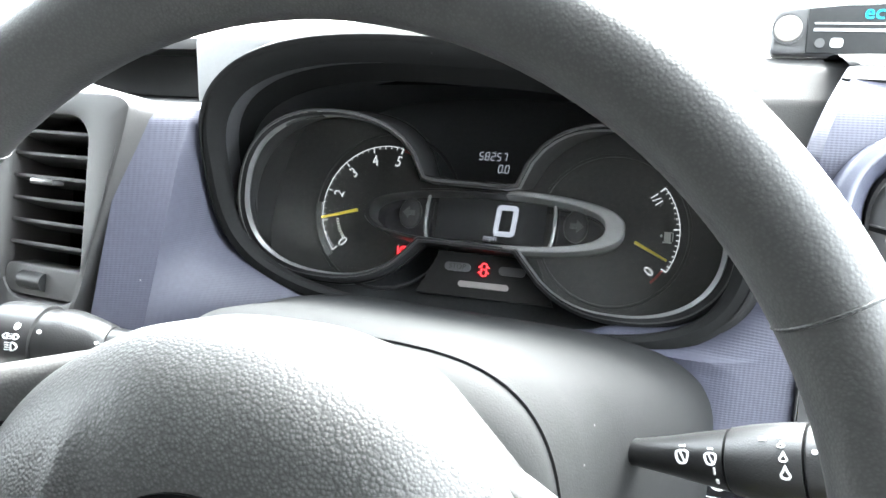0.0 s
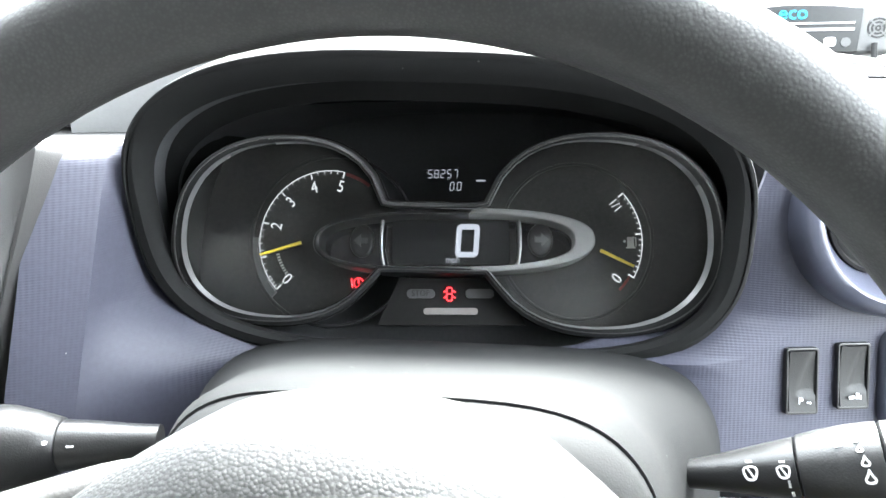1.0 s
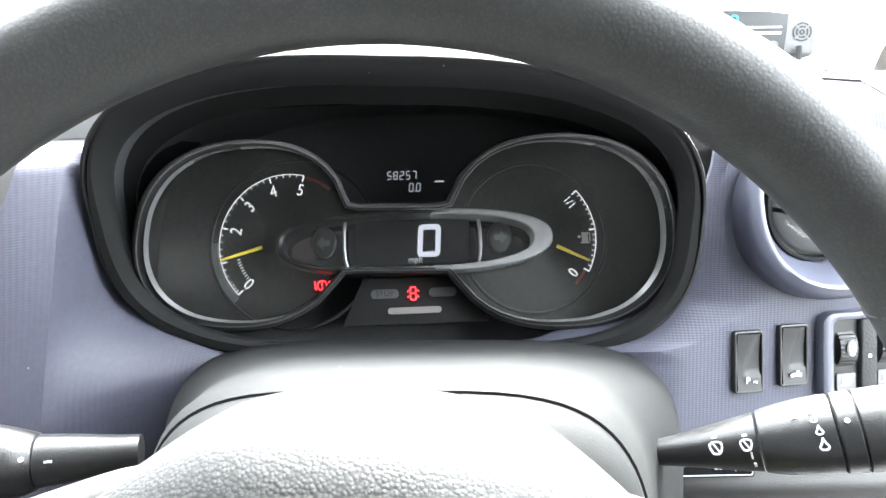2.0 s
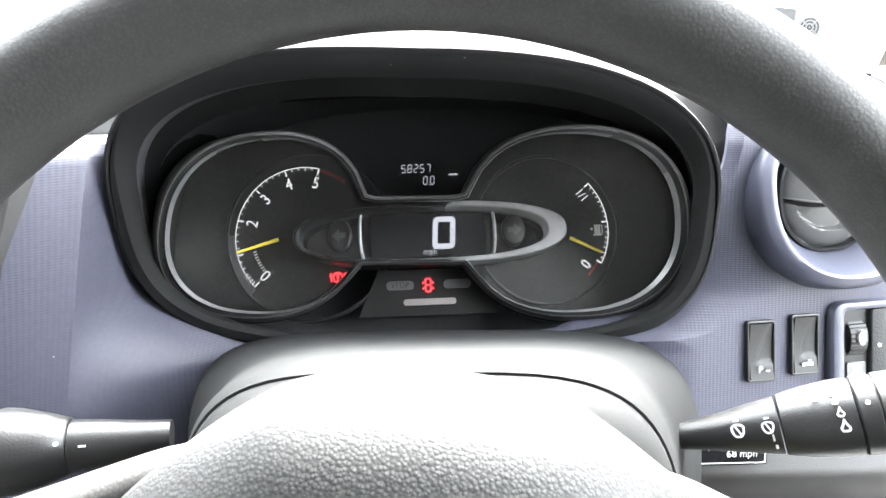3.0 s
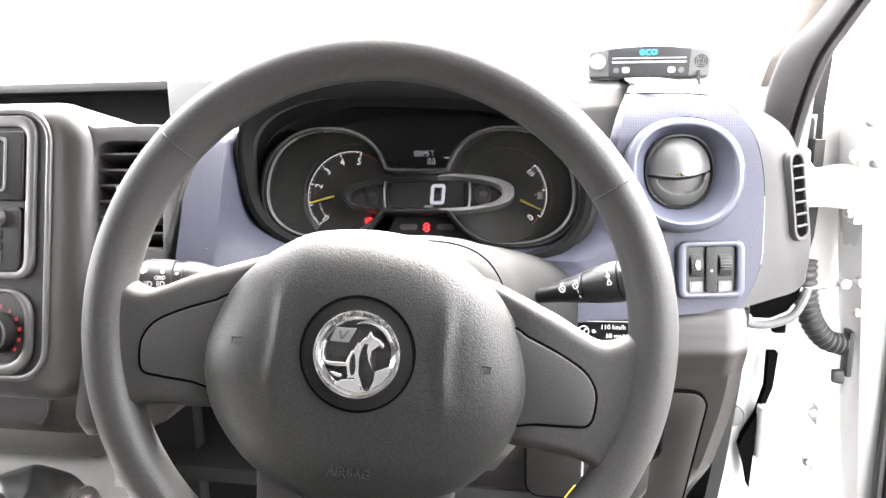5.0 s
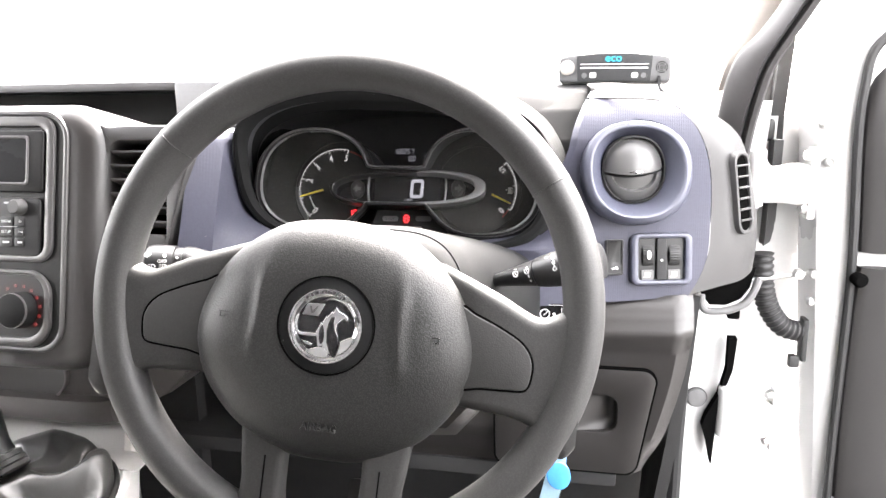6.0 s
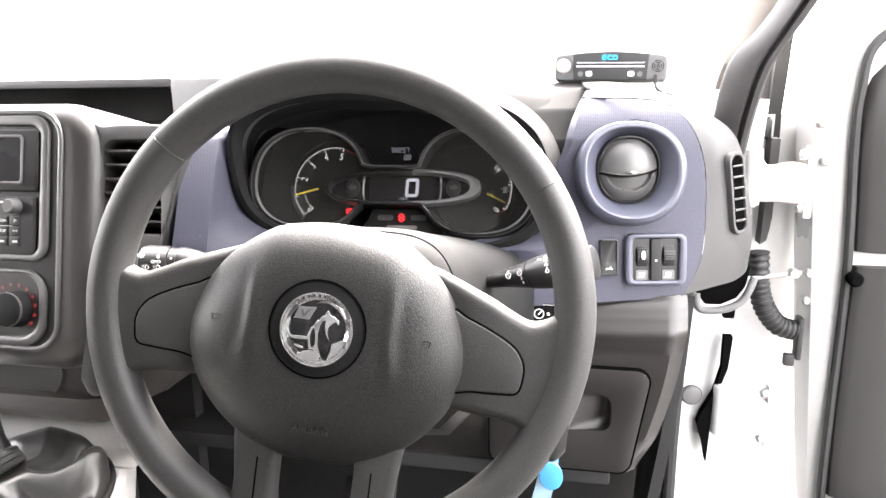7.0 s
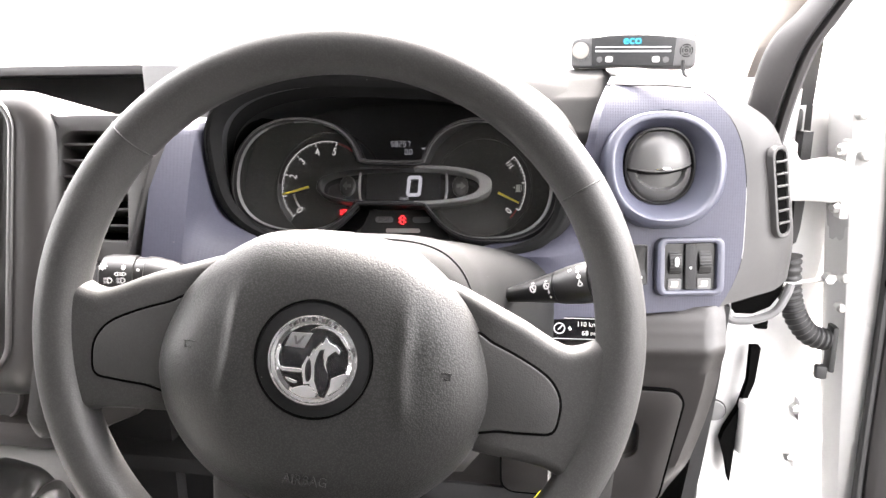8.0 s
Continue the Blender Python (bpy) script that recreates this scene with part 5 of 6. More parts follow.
def rocker(x, z, mark):
    th = thing("rocker_switch", "black rocker switch with a white symbol, set in the blue fascia", "switch", axes((x, right_y(x, z) - 0.0015, z), 8.0, 10.0) @ Matrix.Diagonal((0.80, 0.79, 0.8, 1.0)), "switches in the fascia")
    part("bezel", frame_ring(rrect(0.0225, 0.047, 0.002, 3), rrect(0.0192, 0.0430, 0.0012, 3), -0.008, 0.0030, 0.0006), M_STALK, th, "black switch frame")
    # a dished rocker, pressed in along a line that runs aslant from the top corner
    bm = bmesh.new()
    rows = []
    for j in range(17):
        y = -0.0212 + 0.0424 * j / 16
        row = [Vector((-0.0094, y, -0.006))]
        for i in range(13):
            x = -0.0092 + 0.0184 * i / 12
            fold = 0.0095 - 0.0125 * max(0.0, (0.0212 - y) / 0.0424) ** 0.7
            row.append(Vector((x, y, 0.0022 + 0.0018 * (y / 0.0212) ** 2 - (0.0016 if x > fold else 0.0016 * min(1.0, max(0.0, 1 - (fold - x) / 0.004))) * (1 if y > -0.008 else 0.0))))
        row.append(Vector((0.0094, y, -0.006)))
        rows.append(row)
    skin(bm, rows, closed=False)
    part("rocker", bm, M_BLACK, th, "satin black dished rocker")
    if mark == "park":
        bm = joined(moved(words("P", 0.007, 0.0002), Matrix.Translation((-0.002, -0.0135, 0.0048))), bar(0.003, -0.0145, 0.0012, 0.0012, 0.0044, 0.005), bar(0.0048, -0.0148, 0.0008, 0.0018, 0.0044, 0.005))
    else:
        bm = joined(bar(-0.002, -0.0145, 0.004, 0.0024, 0.0044, 0.005, 0.2), bar(0.0018, -0.0135, 0.002, 0.0042, 0.0044, 0.005), bar(0.004, -0.0145, 0.001, 0.003, 0.0044, 0.005))
    part("symbol", bm, M_WHITE_PRINT, th)


rocker(0.2085, 0.7622, "park")
rocker(0.2368, 0.7640, "other")
tw = thing("thumbwheel_unit", "panel with two thumbwheels for lamp level and dial brightness", "switch", axes((0.2840, right_y(0.284, 0.758) - 0.0012, 0.7615), 8.0, 12.0))
part("surround", frame_ring(rrect(0.064, 0.054, 0.008, 5), rrect(0.0475, 0.043, 0.003, 5), -0.008, 0.006, 0.003), M_BLUE_SMOOTH, tw, "slate blue surround")
part("plate", prism(rrect(0.048, 0.0435, 0.003, 5), -0.008, 0.001), M_BLACK, tw)
part("divider", prism(rrect(0.0105, 0.043, 0.002, 3), -0.004, 0.0045, 0.001), M_MATT, tw)
part("dot", prism(rrect(0.0022, 0.0022, 0.0006, 2, 0, -0.001), 0.004, 0.0048), M_WHITE_PRINT, tw)
for sx in (-1, 1):
    cx = sx * 0.0138
    part("label_plate", prism(rrect(0.0125, 0.0100, 0.001, 2, cx, -0.0162), 0.0, 0.0022), M_GREY_BOX, tw, "pale plate with a symbol")
    part("symbol", joined(bar(cx, -0.0155, 0.006, 0.004, 0.0022, 0.0026), bar(cx - 0.001, -0.0185, 0.007, 0.0008, 0.0022, 0.0026)), M_COVER, tw)
    wb = bmesh.new()
    lps = []
    for k in range(60):
        a = 2 * math.pi * k / 60
        r = 0.0138 if k % 2 else 0.0132
        lps.append([Vector((cx + q * 0.0056, 0.0035 + r * math.sin(a) * (1 - 0.08 * abs(q)), -0.0045 + r * math.cos(a) * 0.78 * (1 - 0.08 * abs(q)))) for q in (-1, -0.75, 0.75, 1)])
    rws = skin(wb, lps, closed=False)
    for q in range(3):
        wb.faces.new((rws[-1][q], rws[-1][q + 1], rws[0][q + 1], rws[0][q]))
    part("wheel", wb, M_BLACK, tw, "ribbed black wheel")
    part("wheel_mark", prism(ellipse(0.0022, 0.0046, 14, cx, 0.005), 0.0055, 0.0076), M_WHITE_PRINT, tw) if sx < 0 else part("wheel_mark", bar(cx, 0.001, 0.009, 0.0008, 0.0055, 0.0076), M_BLACK, tw)

# ---- radio and climate ----
rad = thing("radio", "dark grey van radio with a blank screen and rows of buttons", "radio", CSTACK)
part("screen_unit", prism(rrect(0.268, 0.070, 0.004, 4, 0.0, 0.0735), 0.001, 0.007, 0.0015), M_STACK, rad)
part("screen_rim", frame_ring(rrect(0.244, 0.056, 0.005, 4, -0.006, 0.0745), rrect(0.238, 0.050, 0.004, 4, -0.006, 0.0745), 0.005, 0.0085, 0.001), M_BEZEL, rad)
part("screen", prism(rrect(0.239, 0.051, 0.004, 4, -0.006, 0.0745), 0.004, 0.0076), M_SCREEN, rad, "blank black screen")
part("button_panel", prism(rrect(0.262, 0.066, 0.006, 4, 0.0, -0.0005), 0.001, 0.0055, 0.0015), M_BLACK, rad)
for sx in (-1, 1):
    kn = part("volume_knob", moved(tube([(0, 0, 0), (0, 0, 0.010), (0, 0, 0.012)], [0.0095, 0.0085, 0.007], 28), Matrix.Translation((sx * 0.1055, 0.0215, 0.005))), M_DASH, rad, "dark grey turning knob")
for j in range(3):
    for i in range(6):
        x = 0.1065 - 0.0185 * i
        y = 0.005 - 0.0118 * j
        w = 0.0172 if i else 0.0130
        part("button", prism(rrect(w, 0.0105, 0.0016, 2, x - (0.0 if i else 0.001), y), 0.004, 0.0066, 0.0008), M_BLACK, rad)
        txt = {(0, 0): "I>", (1, 0): "MEDIA", (2, 0): "RADIO", (0, 1): ">>I", (1, 1): "SETUP", (2, 1): "I<<", (2, 2): "TEL"}.get((i, j))
        if txt:
            part("button_text", moved(words(txt, 0.0046, 0.0002), Matrix.Translation((x, y, 0.0068))), M_WHITE_PRINT, rad)
        elif (i * 7 + j * 3) % 5 != 4:
            part("button_mark", bar(x, y, 0.0085 if i % 2 else 0.006, 0.0022, 0.0064, 0.0069), M_WHITE_PRINT, rad)
part("button_line", bar(0.075, -0.001, 0.055, 0.0006, 0.0062, 0.0069), M_WHITE_PRINT, rad)
part("knob_label", bar(0.0885, 0.0262, 0.011, 0.002, 0.0052, 0.0058), M_WHITE_PRINT, rad)
cl = thing("climate_controls", "climate control panel with a turning knob and red lit dots", "climate control", CSTACK)
for cx in (0.1015, -0.0015, -0.1045):
    part("knob", moved(tube([(0, 0, 0), (0, 0, 0.012), (0, 0, 0.0165), (0, 0, 0.018)], [0.0212, 0.0197, 0.0190, 0.0168], 36), Matrix.Translation((cx + 0.0055, -0.0955, 0.002))), M_SHROUD, cl, "black turning knob")
    part("knob_ring", moved(frame_ring(ellipse(0.0196, 0.0196, 40), ellipse(0.0187, 0.0187, 40), 0.0, 0.003), Matrix.Translation((cx + 0.0055, -0.0955, 0.0155))), M_BEZEL, cl)
    part("knob_pointer", bar(cx + 0.0085, -0.0815, 0.0012, 0.004, 0.0175, 0.0190, -0.3), M_WHITE_PRINT, cl)
    for k in range(8):
        a = radians(122 - 22.5 * k)
        part("lit_dot", moved(prism(ellipse(0.0020, 0.0020, 12), 0, 0.0006), Matrix.Translation((cx + 0.0285 * math.cos(a) + 0.001, -0.0955 + 0.0275 * math.sin(a), 0.002))), E_DOT, cl, "red lit dot")
    part("lit_arc", moved(prism([(p.x, p.y) for p in arc_pts(0.0225, radians(-20), radians(-70), 10) + arc_pts(0.0205, radians(-70), radians(-20), 10)], 0, 0.0006), Matrix.Translation((cx, -0.0955, 0.002))), E_DOT, cl)

# ---- device on the dash top ----
dv = thing("tracking_device", "small grey in-van display unit on a stand, showing a cyan word", "display unit", axes((0.236, 0.80, 0.961), 3.0, -3.0, -1.0) @ Matrix.Scale(1.05, 4))
case = smooth_loop([(-0.062, -0.008), (-0.0600, -0.0158), (-0.050, -0.0168), (0.0, -0.0170), (0.050, -0.0168), (0.0600, -0.0158), (0.062, -0.008), (0.0615, 0.0065), (0.0585, 0.0120), (0.048, 0.0142), (0.024, 0.0168), (0.0, 0.0176), (-0.024, 0.0168), (-0.048, 0.0142), (-0.0585, 0.0120), (-0.0615, 0.0065)], 4)
part("shell", prism(case, -0.030, 0.0012, 0.003), M_GREY_BOX, dv, "grey plastic shell")
brow = [(-0.040, -0.0152), (0.040, -0.0152), (0.0415, 0.0128), (0.022, 0.0149), (0.0, 0.0157), (-0.022, 0.0149), (-0.0415, 0.0128)]
part("front", prism(brow, 0.0, 0.0025, 0.0006), M_UNIT_FRONT, dv, "hazy black front")
part("stripe", bar(0, 0.0035, 0.074, 0.0011, 0.0025, 0.0031), M_WHITE_PRINT, dv)
part("stripe", bar(0, -0.0005, 0.074, 0.0018, 0.0025, 0.0031), M_WHITE_PRINT, dv)
part("word", moved(words("eco", 0.0125, 0.0002), Matrix.Translation((-0.001, 0.0102, 0.0029))), E_CYAN, dv, "lit cyan word")
for x in (-0.026, 0.026):
    part("key", moved(prism(rrect(0.0075, 0.0060, 0.002, 3), 0, 0.0008), Matrix.Translation((x * 0.88, -0.0085, 0.0024))), M_CONSOLE, dv, "pale key")
    part("key", moved(prism(ellipse(0.0030, 0.0030, 16), 0, 0.0008), Matrix.Translation((x * 1.25, -0.0088, 0.0024))), M_GREY_BOX, dv)
part("round_button", prism(ellipse(0.0085, 0.0085, 28, -0.0520, 0.0), 0.0005, 0.0030, 0.001), M_HEADLINER, dv, "pale round button")
part("button_ring", frame_ring(ellipse(0.0098, 0.0098, 28, -0.0520, 0.0), ellipse(0.0088, 0.0088, 28, -0.0520, 0.0), 0.0, 0.0026), M_GREY_BOX, dv)
for r in (0.0065, 0.0042, 0.0018):
    part("speaker_ring", frame_ring(ellipse(r, r, 24, 0.0515, 0.0), ellipse(r - 0.0011, r - 0.0011, 24, 0.0515, 0.0), 0.0004, 0.0016), M_BLACK, dv)
for k in range(4):
    a = radians(45 + 90 * k)
    part("speaker_spoke", bar(0.0515 + 0.0045 * math.cos(a), 0.0045 * math.sin(a), 0.005, 0.0012, 0.0008, 0.0018, a), M_GREY_BOX, dv)
part("stand", moved(tube([(-0.006, -0.018, -0.014), (-0.006, -0.0245, -0.014)], [0.011, 0.012], 16), Matrix.Identity(4)), M_BLACK, dv)
part("base", moved(rbox(0.075, 0.004, 0.05, 0.0015, 2), Matrix.Translation((-0.004, -0.0255, -0.016))), M_BLACK, dv)
cab = smooth_loop([(0.287, 0.792, 0.950), (0.2872, 0.790, 0.9405), (0.2890, 0.786, 0.9345), (0.2955, 0.782, 0.9300), (0.3060, 0.775, 0.9265), (0.3220, 0.768, 0.9170), (0.335, 0.77, 0.905)], 6, False)
part("cable", tube([dv.matrix_world.inverted() @ p for p in cab], 0.0019, 8), M_RUBBER, dv, "black cable")
part("aerial_wire", tube([dv.matrix_world.inverted() @ Vector(p) for p in ((0.282, 0.834, 0.958), (0.309, 0.856, 0.980), (0.332, 0.874, 0.998), (0.352, 0.890, 1.013))], 0.0016, 8), M_RUBBER, dv, "thin black aerial wire")

# ---- driver's lower locker ----
lk = thing("driver_locker", "grey lidded locker with a recessed finger grip", "locker", axes((0.196, 0.645, 0.590), -6.0))
lid = rrect(0.170, 0.128, 0.014, 6, 0.003, -0.008)
lid = [(x - 0.16 * max(0.0, 0.03 - y) * max(0.0, x) / 0.088, y) for x, y in lid]
part("gap", frame_ring(offset(lid, -0.0018), offset(lid, 0.003), -0.01, 0.0006), M_GAP, lk)
GX, GW = 0.024, 0.052
grip = rrect(GW, 0.046, 0.014, 6, GX, 0.002)
part("lid", frame_ring(lid, grip, -0.006, 0.0012, 0.0015), M_LOWER, lk, "grey plastic lid")
# a scooped grip: shallow on the side of the column, deep and steep on the far side
scoop = []
for k in range(9):
    q = k / 8
    loop = offset(grip, -0.0015 + 0.0135 * q ** 1.6)
    scoop.append([Vector((x, y, 0.0010 - 0.021 * (1 - (1 - q) ** 2.2) * min(1.0, max(0.06, (x - GX + GW / 2) / GW)) ** 1.3)) for x, y in loop])
part("grip_recess", loft(scoop, False, True), M_LOWER, lk, "scooped finger recess", 60)

# ---- key and tags ----
ky = thing("ignition_key", "ignition key with yellow and blue tags hanging from the column", "key")
part("strap_loop", tube([(0.160, 0.512, 0.689), (0.164, 0.48, 0.675), (0.163, 0.445, 0.655)], 0.0012, 6), M_RUBBER, ky)
part("blade", tube([(0.122, 0.545, 0.722), (0.142, 0.528, 0.716)], 0.004, 10), M_STEEL, ky)
part("key_head", moved(rbox(0.034, 0.008, 0.024, 0.003), Matrix.Translation((0.150, 0.521, 0.712)) @ Matrix.Rotation(radians(-40), 4, "Z")), M_RUBBER, ky)
part("ring", tube([Vector((0.160 + 0.010 * math.cos(a), 0.512, 0.698 + 0.010 * math.sin(a))) for a in [2 * math.pi * k / 20 for k in range(21)]], 0.0009, 6, False), M_STEEL, ky)
part("yellow_tag", moved(rbox(0.014, 0.002, 0.05, 0.0009), Matrix.Translation((0.150, 0.44, 0.632)) @ Matrix.Rotation(radians(33), 4, "Y")), M_YELLOW, ky, "bright yellow tag")
part("strap", loft([[Vector((x - 0.008, y, z)), Vector((x + 0.008, y - 0.003, z)), Vector((x + 0.008, y - 0.0015, z)), Vector((x - 0.008, y + 0.0015, z))] for x, y, z in ((0.188, 0.505, 0.640), (0.186, 0.503, 0.60), (0.178, 0.50, 0.565), (0.168, 0.498, 0.51), (0.160, 0.497, 0.44))]), M_PALE_TAG, ky, "pale blue strap")
part("blue_tag", moved(prism(ellipse(0.0105, 0.0135, 24), 0, 0.003, 0.001), axes((0.188, 0.496, 0.601), 0.0, 10, 12)), M_BLUE_TAG, ky, "blue round tag")

# ---- gear lever ----
cs = thing("centre_console", "light grey console under the gear lever", "console")
part("top", loft([[Vector((-0.62, y, z)), Vector((x - 0.008, y, z)), Vector((x, y, z - 0.006)), Vector((x + 0.006, y, z - 0.03)), Vector((x + 0.007, y, z - 0.04)), Vector((-0.62, y, z - 0.04))] for y, z, x in ((0.20, 0.50, -0.24), (0.30, 0.508, -0.245), (0.45, 0.522, -0.25), (0.53, 0.530, -0.268), (0.60, 0.535, -0.315), (0.70, 0.540, -0.39))]), M_CONSOLE, cs)
part("side", loft([[Vector((-0.62, y, z)), Vector((x, y, z)), Vector((x, y, 0.12)), Vector((-0.62, y, 0.12))] for y, z, x in ((0.20, 0.462, -0.236), (0.45, 0.484, -0.246), (0.60, 0.497, -0.311), (0.70, 0.502, -0.386))]), M_CARD, cs, "dark side of the console")
part("hatch", moved(prism(rrect(0.05, 0.034, 0.003, 3), 0, 0.002, 0.001), axes((-0.292, 0.560, 0.5325), 86)), M_CONSOLE, cs)
gl = thing("gear_lever", "gear lever with a creased black leatherette gaiter", "gear lever")
GC, LC = Vector((-0.362, 0.462, 0.527)), Vector((-0.340, 0.452, 0.576))
FOLDS = ((0.15, 0.55, -0.012), (0.62, 0.42, 0.010), (1.15, 0.22, -0.009), (1.75, 0.55, 0.008), (2.35, 0.25, -0.010), (3.0, 0.5, 0.010), (3.7, 0.3, -0.011), (4.4, 0.5, 0.012), (5.05, 0.28, -0.014), (5.6, 0.4, 0.013))
gb = []
for k in range(36):
    t = k / 35
    lp = []
    for j in range(216):
        a = 2 * math.pi * j / 216
        turn = a + 0.5 * t * t
        fold = 0.0
        for fa, fw, fh in FOLDS:
            d = abs((turn - fa + math.pi) % (2 * math.pi) - math.pi) / fw
            if d < 1:
                fold += fh * ((1 - d) ** 1.8 if fh < 0 else (1 - d) ** 1.25)
        sag = math.sin(math.pi * t ** 0.8)
        r = 0.103 * (1 - t) ** 0.92 + 0.019 * t + 0.004 * math.sin(math.pi * min(1, t * 4)) * (t < 0.25)
        c = GC.lerp(LC, t)
        z = 0.527 + 0.027 * (1 - (1 - min(1, t / 0.28)) ** 2) ** 0.5 + 0.020 * max(0, t - 0.28) / 0.72 - 0.010 * math.sin(math.pi * max(0, t - 0.28) / 0.72) + 1.25 * fold * sag ** 0.7
        z += 0.0012 * sag * math.sin(9 * a + 14 * t) * math.sin(5 * t + 2 * a)
        lp.append(Vector((c.x + r * math.cos(a), c.y + 0.98 * r * math.sin(a), z + 0.012 * math.sin(a) * (1 - t))))
    gb.append(lp)
part("gaiter", loft(gb, False, True), M_GAITER, gl, "creased black leatherette gaiter", 80)
part("gaiter_frame", tube([Vector((GC.x + 0.105 * math.cos(a), GC.y + 0.103 * math.sin(a), 0.5275 + 0.012 * math.sin(a))) for a in [2 * math.pi * k / 48 for k in range(49)]], 0.0035, 8, False), M_BLACK, gl, "black frame round the gaiter")
LA = Vector((-0.50, 0.10, 0.86)).normalized()
for d, rr in ((0.002, 0.0215), (0.008, 0.0205), (0.0135, 0.0195)):
    part("collar_ring", tube([LC + LA * (d - 0.004), LC + LA * (d - 0.002), LC + LA * (d + 0.002), LC + LA * (d + 0.004)], [rr - 0.003, rr, rr, rr - 0.003], 28), M_GAITER, gl, "glossy black ribbed collar")
part("knob", tube([LC + LA * d for d in (0.012, 0.03, 0.055, 0.085, 0.108, 0.118)], [0.0155, 0.015, 0.019, 0.023, 0.02, 0.009], 28), M_STALK, gl, "glossy black gear knob")
tray = thing("storage_slot", "shallow moulded storage slot under the climate controls", "storage slot", axes((-0.50, 0.6135, 0.598), 0))
# flat plate in a darker plastic, painting in the shade of the hollow
part("recess", prism(smooth_loop([(-0.12, 0.019), (0.080, 0.018), (0.096, 0.013), (0.094, -0.002), (0.082, -0.016), (0.06, -0.020), (-0.12, -0.022)], 4), -0.004, 0.0020), M_LOWER, tray)
part("lip", frame_ring(smooth_loop([(-0.12, 0.021), (0.080, 0.020), (0.099, 0.015), (0.097, -0.003), (0.084, -0.019), (0.06, -0.023), (-0.12, -0.025)], 4), smooth_loop([(-0.12, 0.019), (0.080, 0.018), (0.096, 0.013), (0.094, -0.002), (0.082, -0.016), (0.06, -0.020), (-0.12, -0.022)], 4), -0.004, 0.0042, 0.0012), M_STORE, tray)
pd = thing("brake_pedal", "worn rubber brake pedal in the dark footwell", "pedal")
part("pad", moved(rbox(0.075, 0.018, 0.055, 0.006), Matrix.Translation((-0.075, 0.78, 0.37)) @ Matrix.Rotation(radians(-35), 4, "X")), M_CARD, pd)
part("arm", tube([(-0.075, 0.79, 0.38), (-0.07, 0.88, 0.50), (-0.065, 0.90, 0.62)], 0.009, 10), M_BLACK, pd)

# ---- driver's door opening ----
ap = thing("a_pillar", "dark grey windscreen pillar trim with a pale inner cover", "pillar")


EDGE_L = [(0.352, 0.81, 0.83), (0.353, 0.79, 0.90), (0.357, 0.772, 0.945), (0.366, 0.762, 0.972), (0.384, 0.754, 0.994), (0.401, 0.742, 1.023), (0.422, 0.722, 1.070), (0.462, 0.66, 1.20), (0.52, 0.45, 1.44)]
EDGE_R = [(0.376, 0.80, 0.81), (0.379, 0.779, 0.878), (0.383, 0.761, 0.922), (0.390, 0.748, 0.957), (0.402, 0.738, 0.983), (0.421, 0.721, 1.021), (0.442, 0.703, 1.066), (0.482, 0.64, 1.19), (0.54, 0.43, 1.43)]
ls, rs = smooth_loop(EDGE_L, 6, False), smooth_loop(EDGE_R, 6, False)


def pillar_strip(name, fn, mat, label):
    part(name, loft([[Vector(p) for p in fn(l, r)] for l, r in zip(ls, rs)]), mat, ap, label, 50)


def at(p, dx, dy, dz=0.0):
    return p + Vector((dx, dy, dz))


pillar_strip("trim", lambda l, r: [at(l, 0.018, 0.05), at(l, 0.001, 0.004), at(l, 0.003, -0.001), at(l.lerp(r, 0.5), 0, -0.007), at(r, -0.003, -0.002), at(r, 0, 0.003), at(r, 0, 0.05)], M_PILLAR, "dark grey pillar trim")
part("inner_cover", loft([[at(l, 0.012, 0.09), at(l, -0.002 - 0.045 * min(1.0, max(0.0, (l.z - 0.95) / 0.08)), 0.088), at(l, -0.001 - 0.030 * min(1.0, max(0.0, (l.z - 0.95) / 0.08)), 0.060), at(l, 0.004, 0.048), at(l, 0.016, 0.048), at(l, 0.024, 0.09)] for l in ls[10:]]), M_COVER, ap, "pale inner cover", 50)
pillar_strip("groove", lambda l, r: [at(r, -0.001, 0.05), at(r, -0.001, 0.005), at(r, 0.003, 0.005), at(r, 0.003, 0.05)], M_MATT, "dark groove beside the trim")
pillar_strip("door_seal", lambda l, r: [at(r, 0.002, 0.03), at(r, 0.0022, 0.003), at(r, 0.005, -0.002), at(r, 0.010, -0.002), at(r, 0.0135, 0.003), at(r, 0.0135, 0.03)], M_PILLAR, "grey rubber door seal")

po = thing("door_post", "white painted body post in the door opening", "door post")
part("post", loft([[Vector((x0, 0.875, z)), Vector((x0 + 0.006, 0.868, z)), Vector((x1 - 0.01, 0.885, z)), Vector((x1, 0.90, z)), Vector((x1, 1.0, z)), Vector((x0, 1.0, z))]
     for x0, x1, z in ((0.345, 0.43, 0.0), (0.348, 0.428, 0.35), (0.342, 0.408, 0.46), (0.345, 0.415, 0.52), (0.35, 0.418, 0.6), (0.36, 0.43, 0.72), (0.372, 0.44, 0.92))]), M_PAINT, po, "white painted post")
part("wing_edge", loft([[Vector((x0, 0.935, z)), Vector((x0 + 0.004, 0.93, z)), Vector((x1, 0.95, z)), Vector((x1, 1.0, z)), Vector((x0, 1.0, z))]
     for x0, x1, z in ((0.395, 0.50, 0.0), (0.398, 0.50, 0.40), (0.402, 0.51, 0.55), (0.415, 0.52, 0.90))]), M_PAINT, po)
# added black box behind post and wing, standing in for shade in the gap
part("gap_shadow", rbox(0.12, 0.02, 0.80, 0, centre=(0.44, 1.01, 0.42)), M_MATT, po)
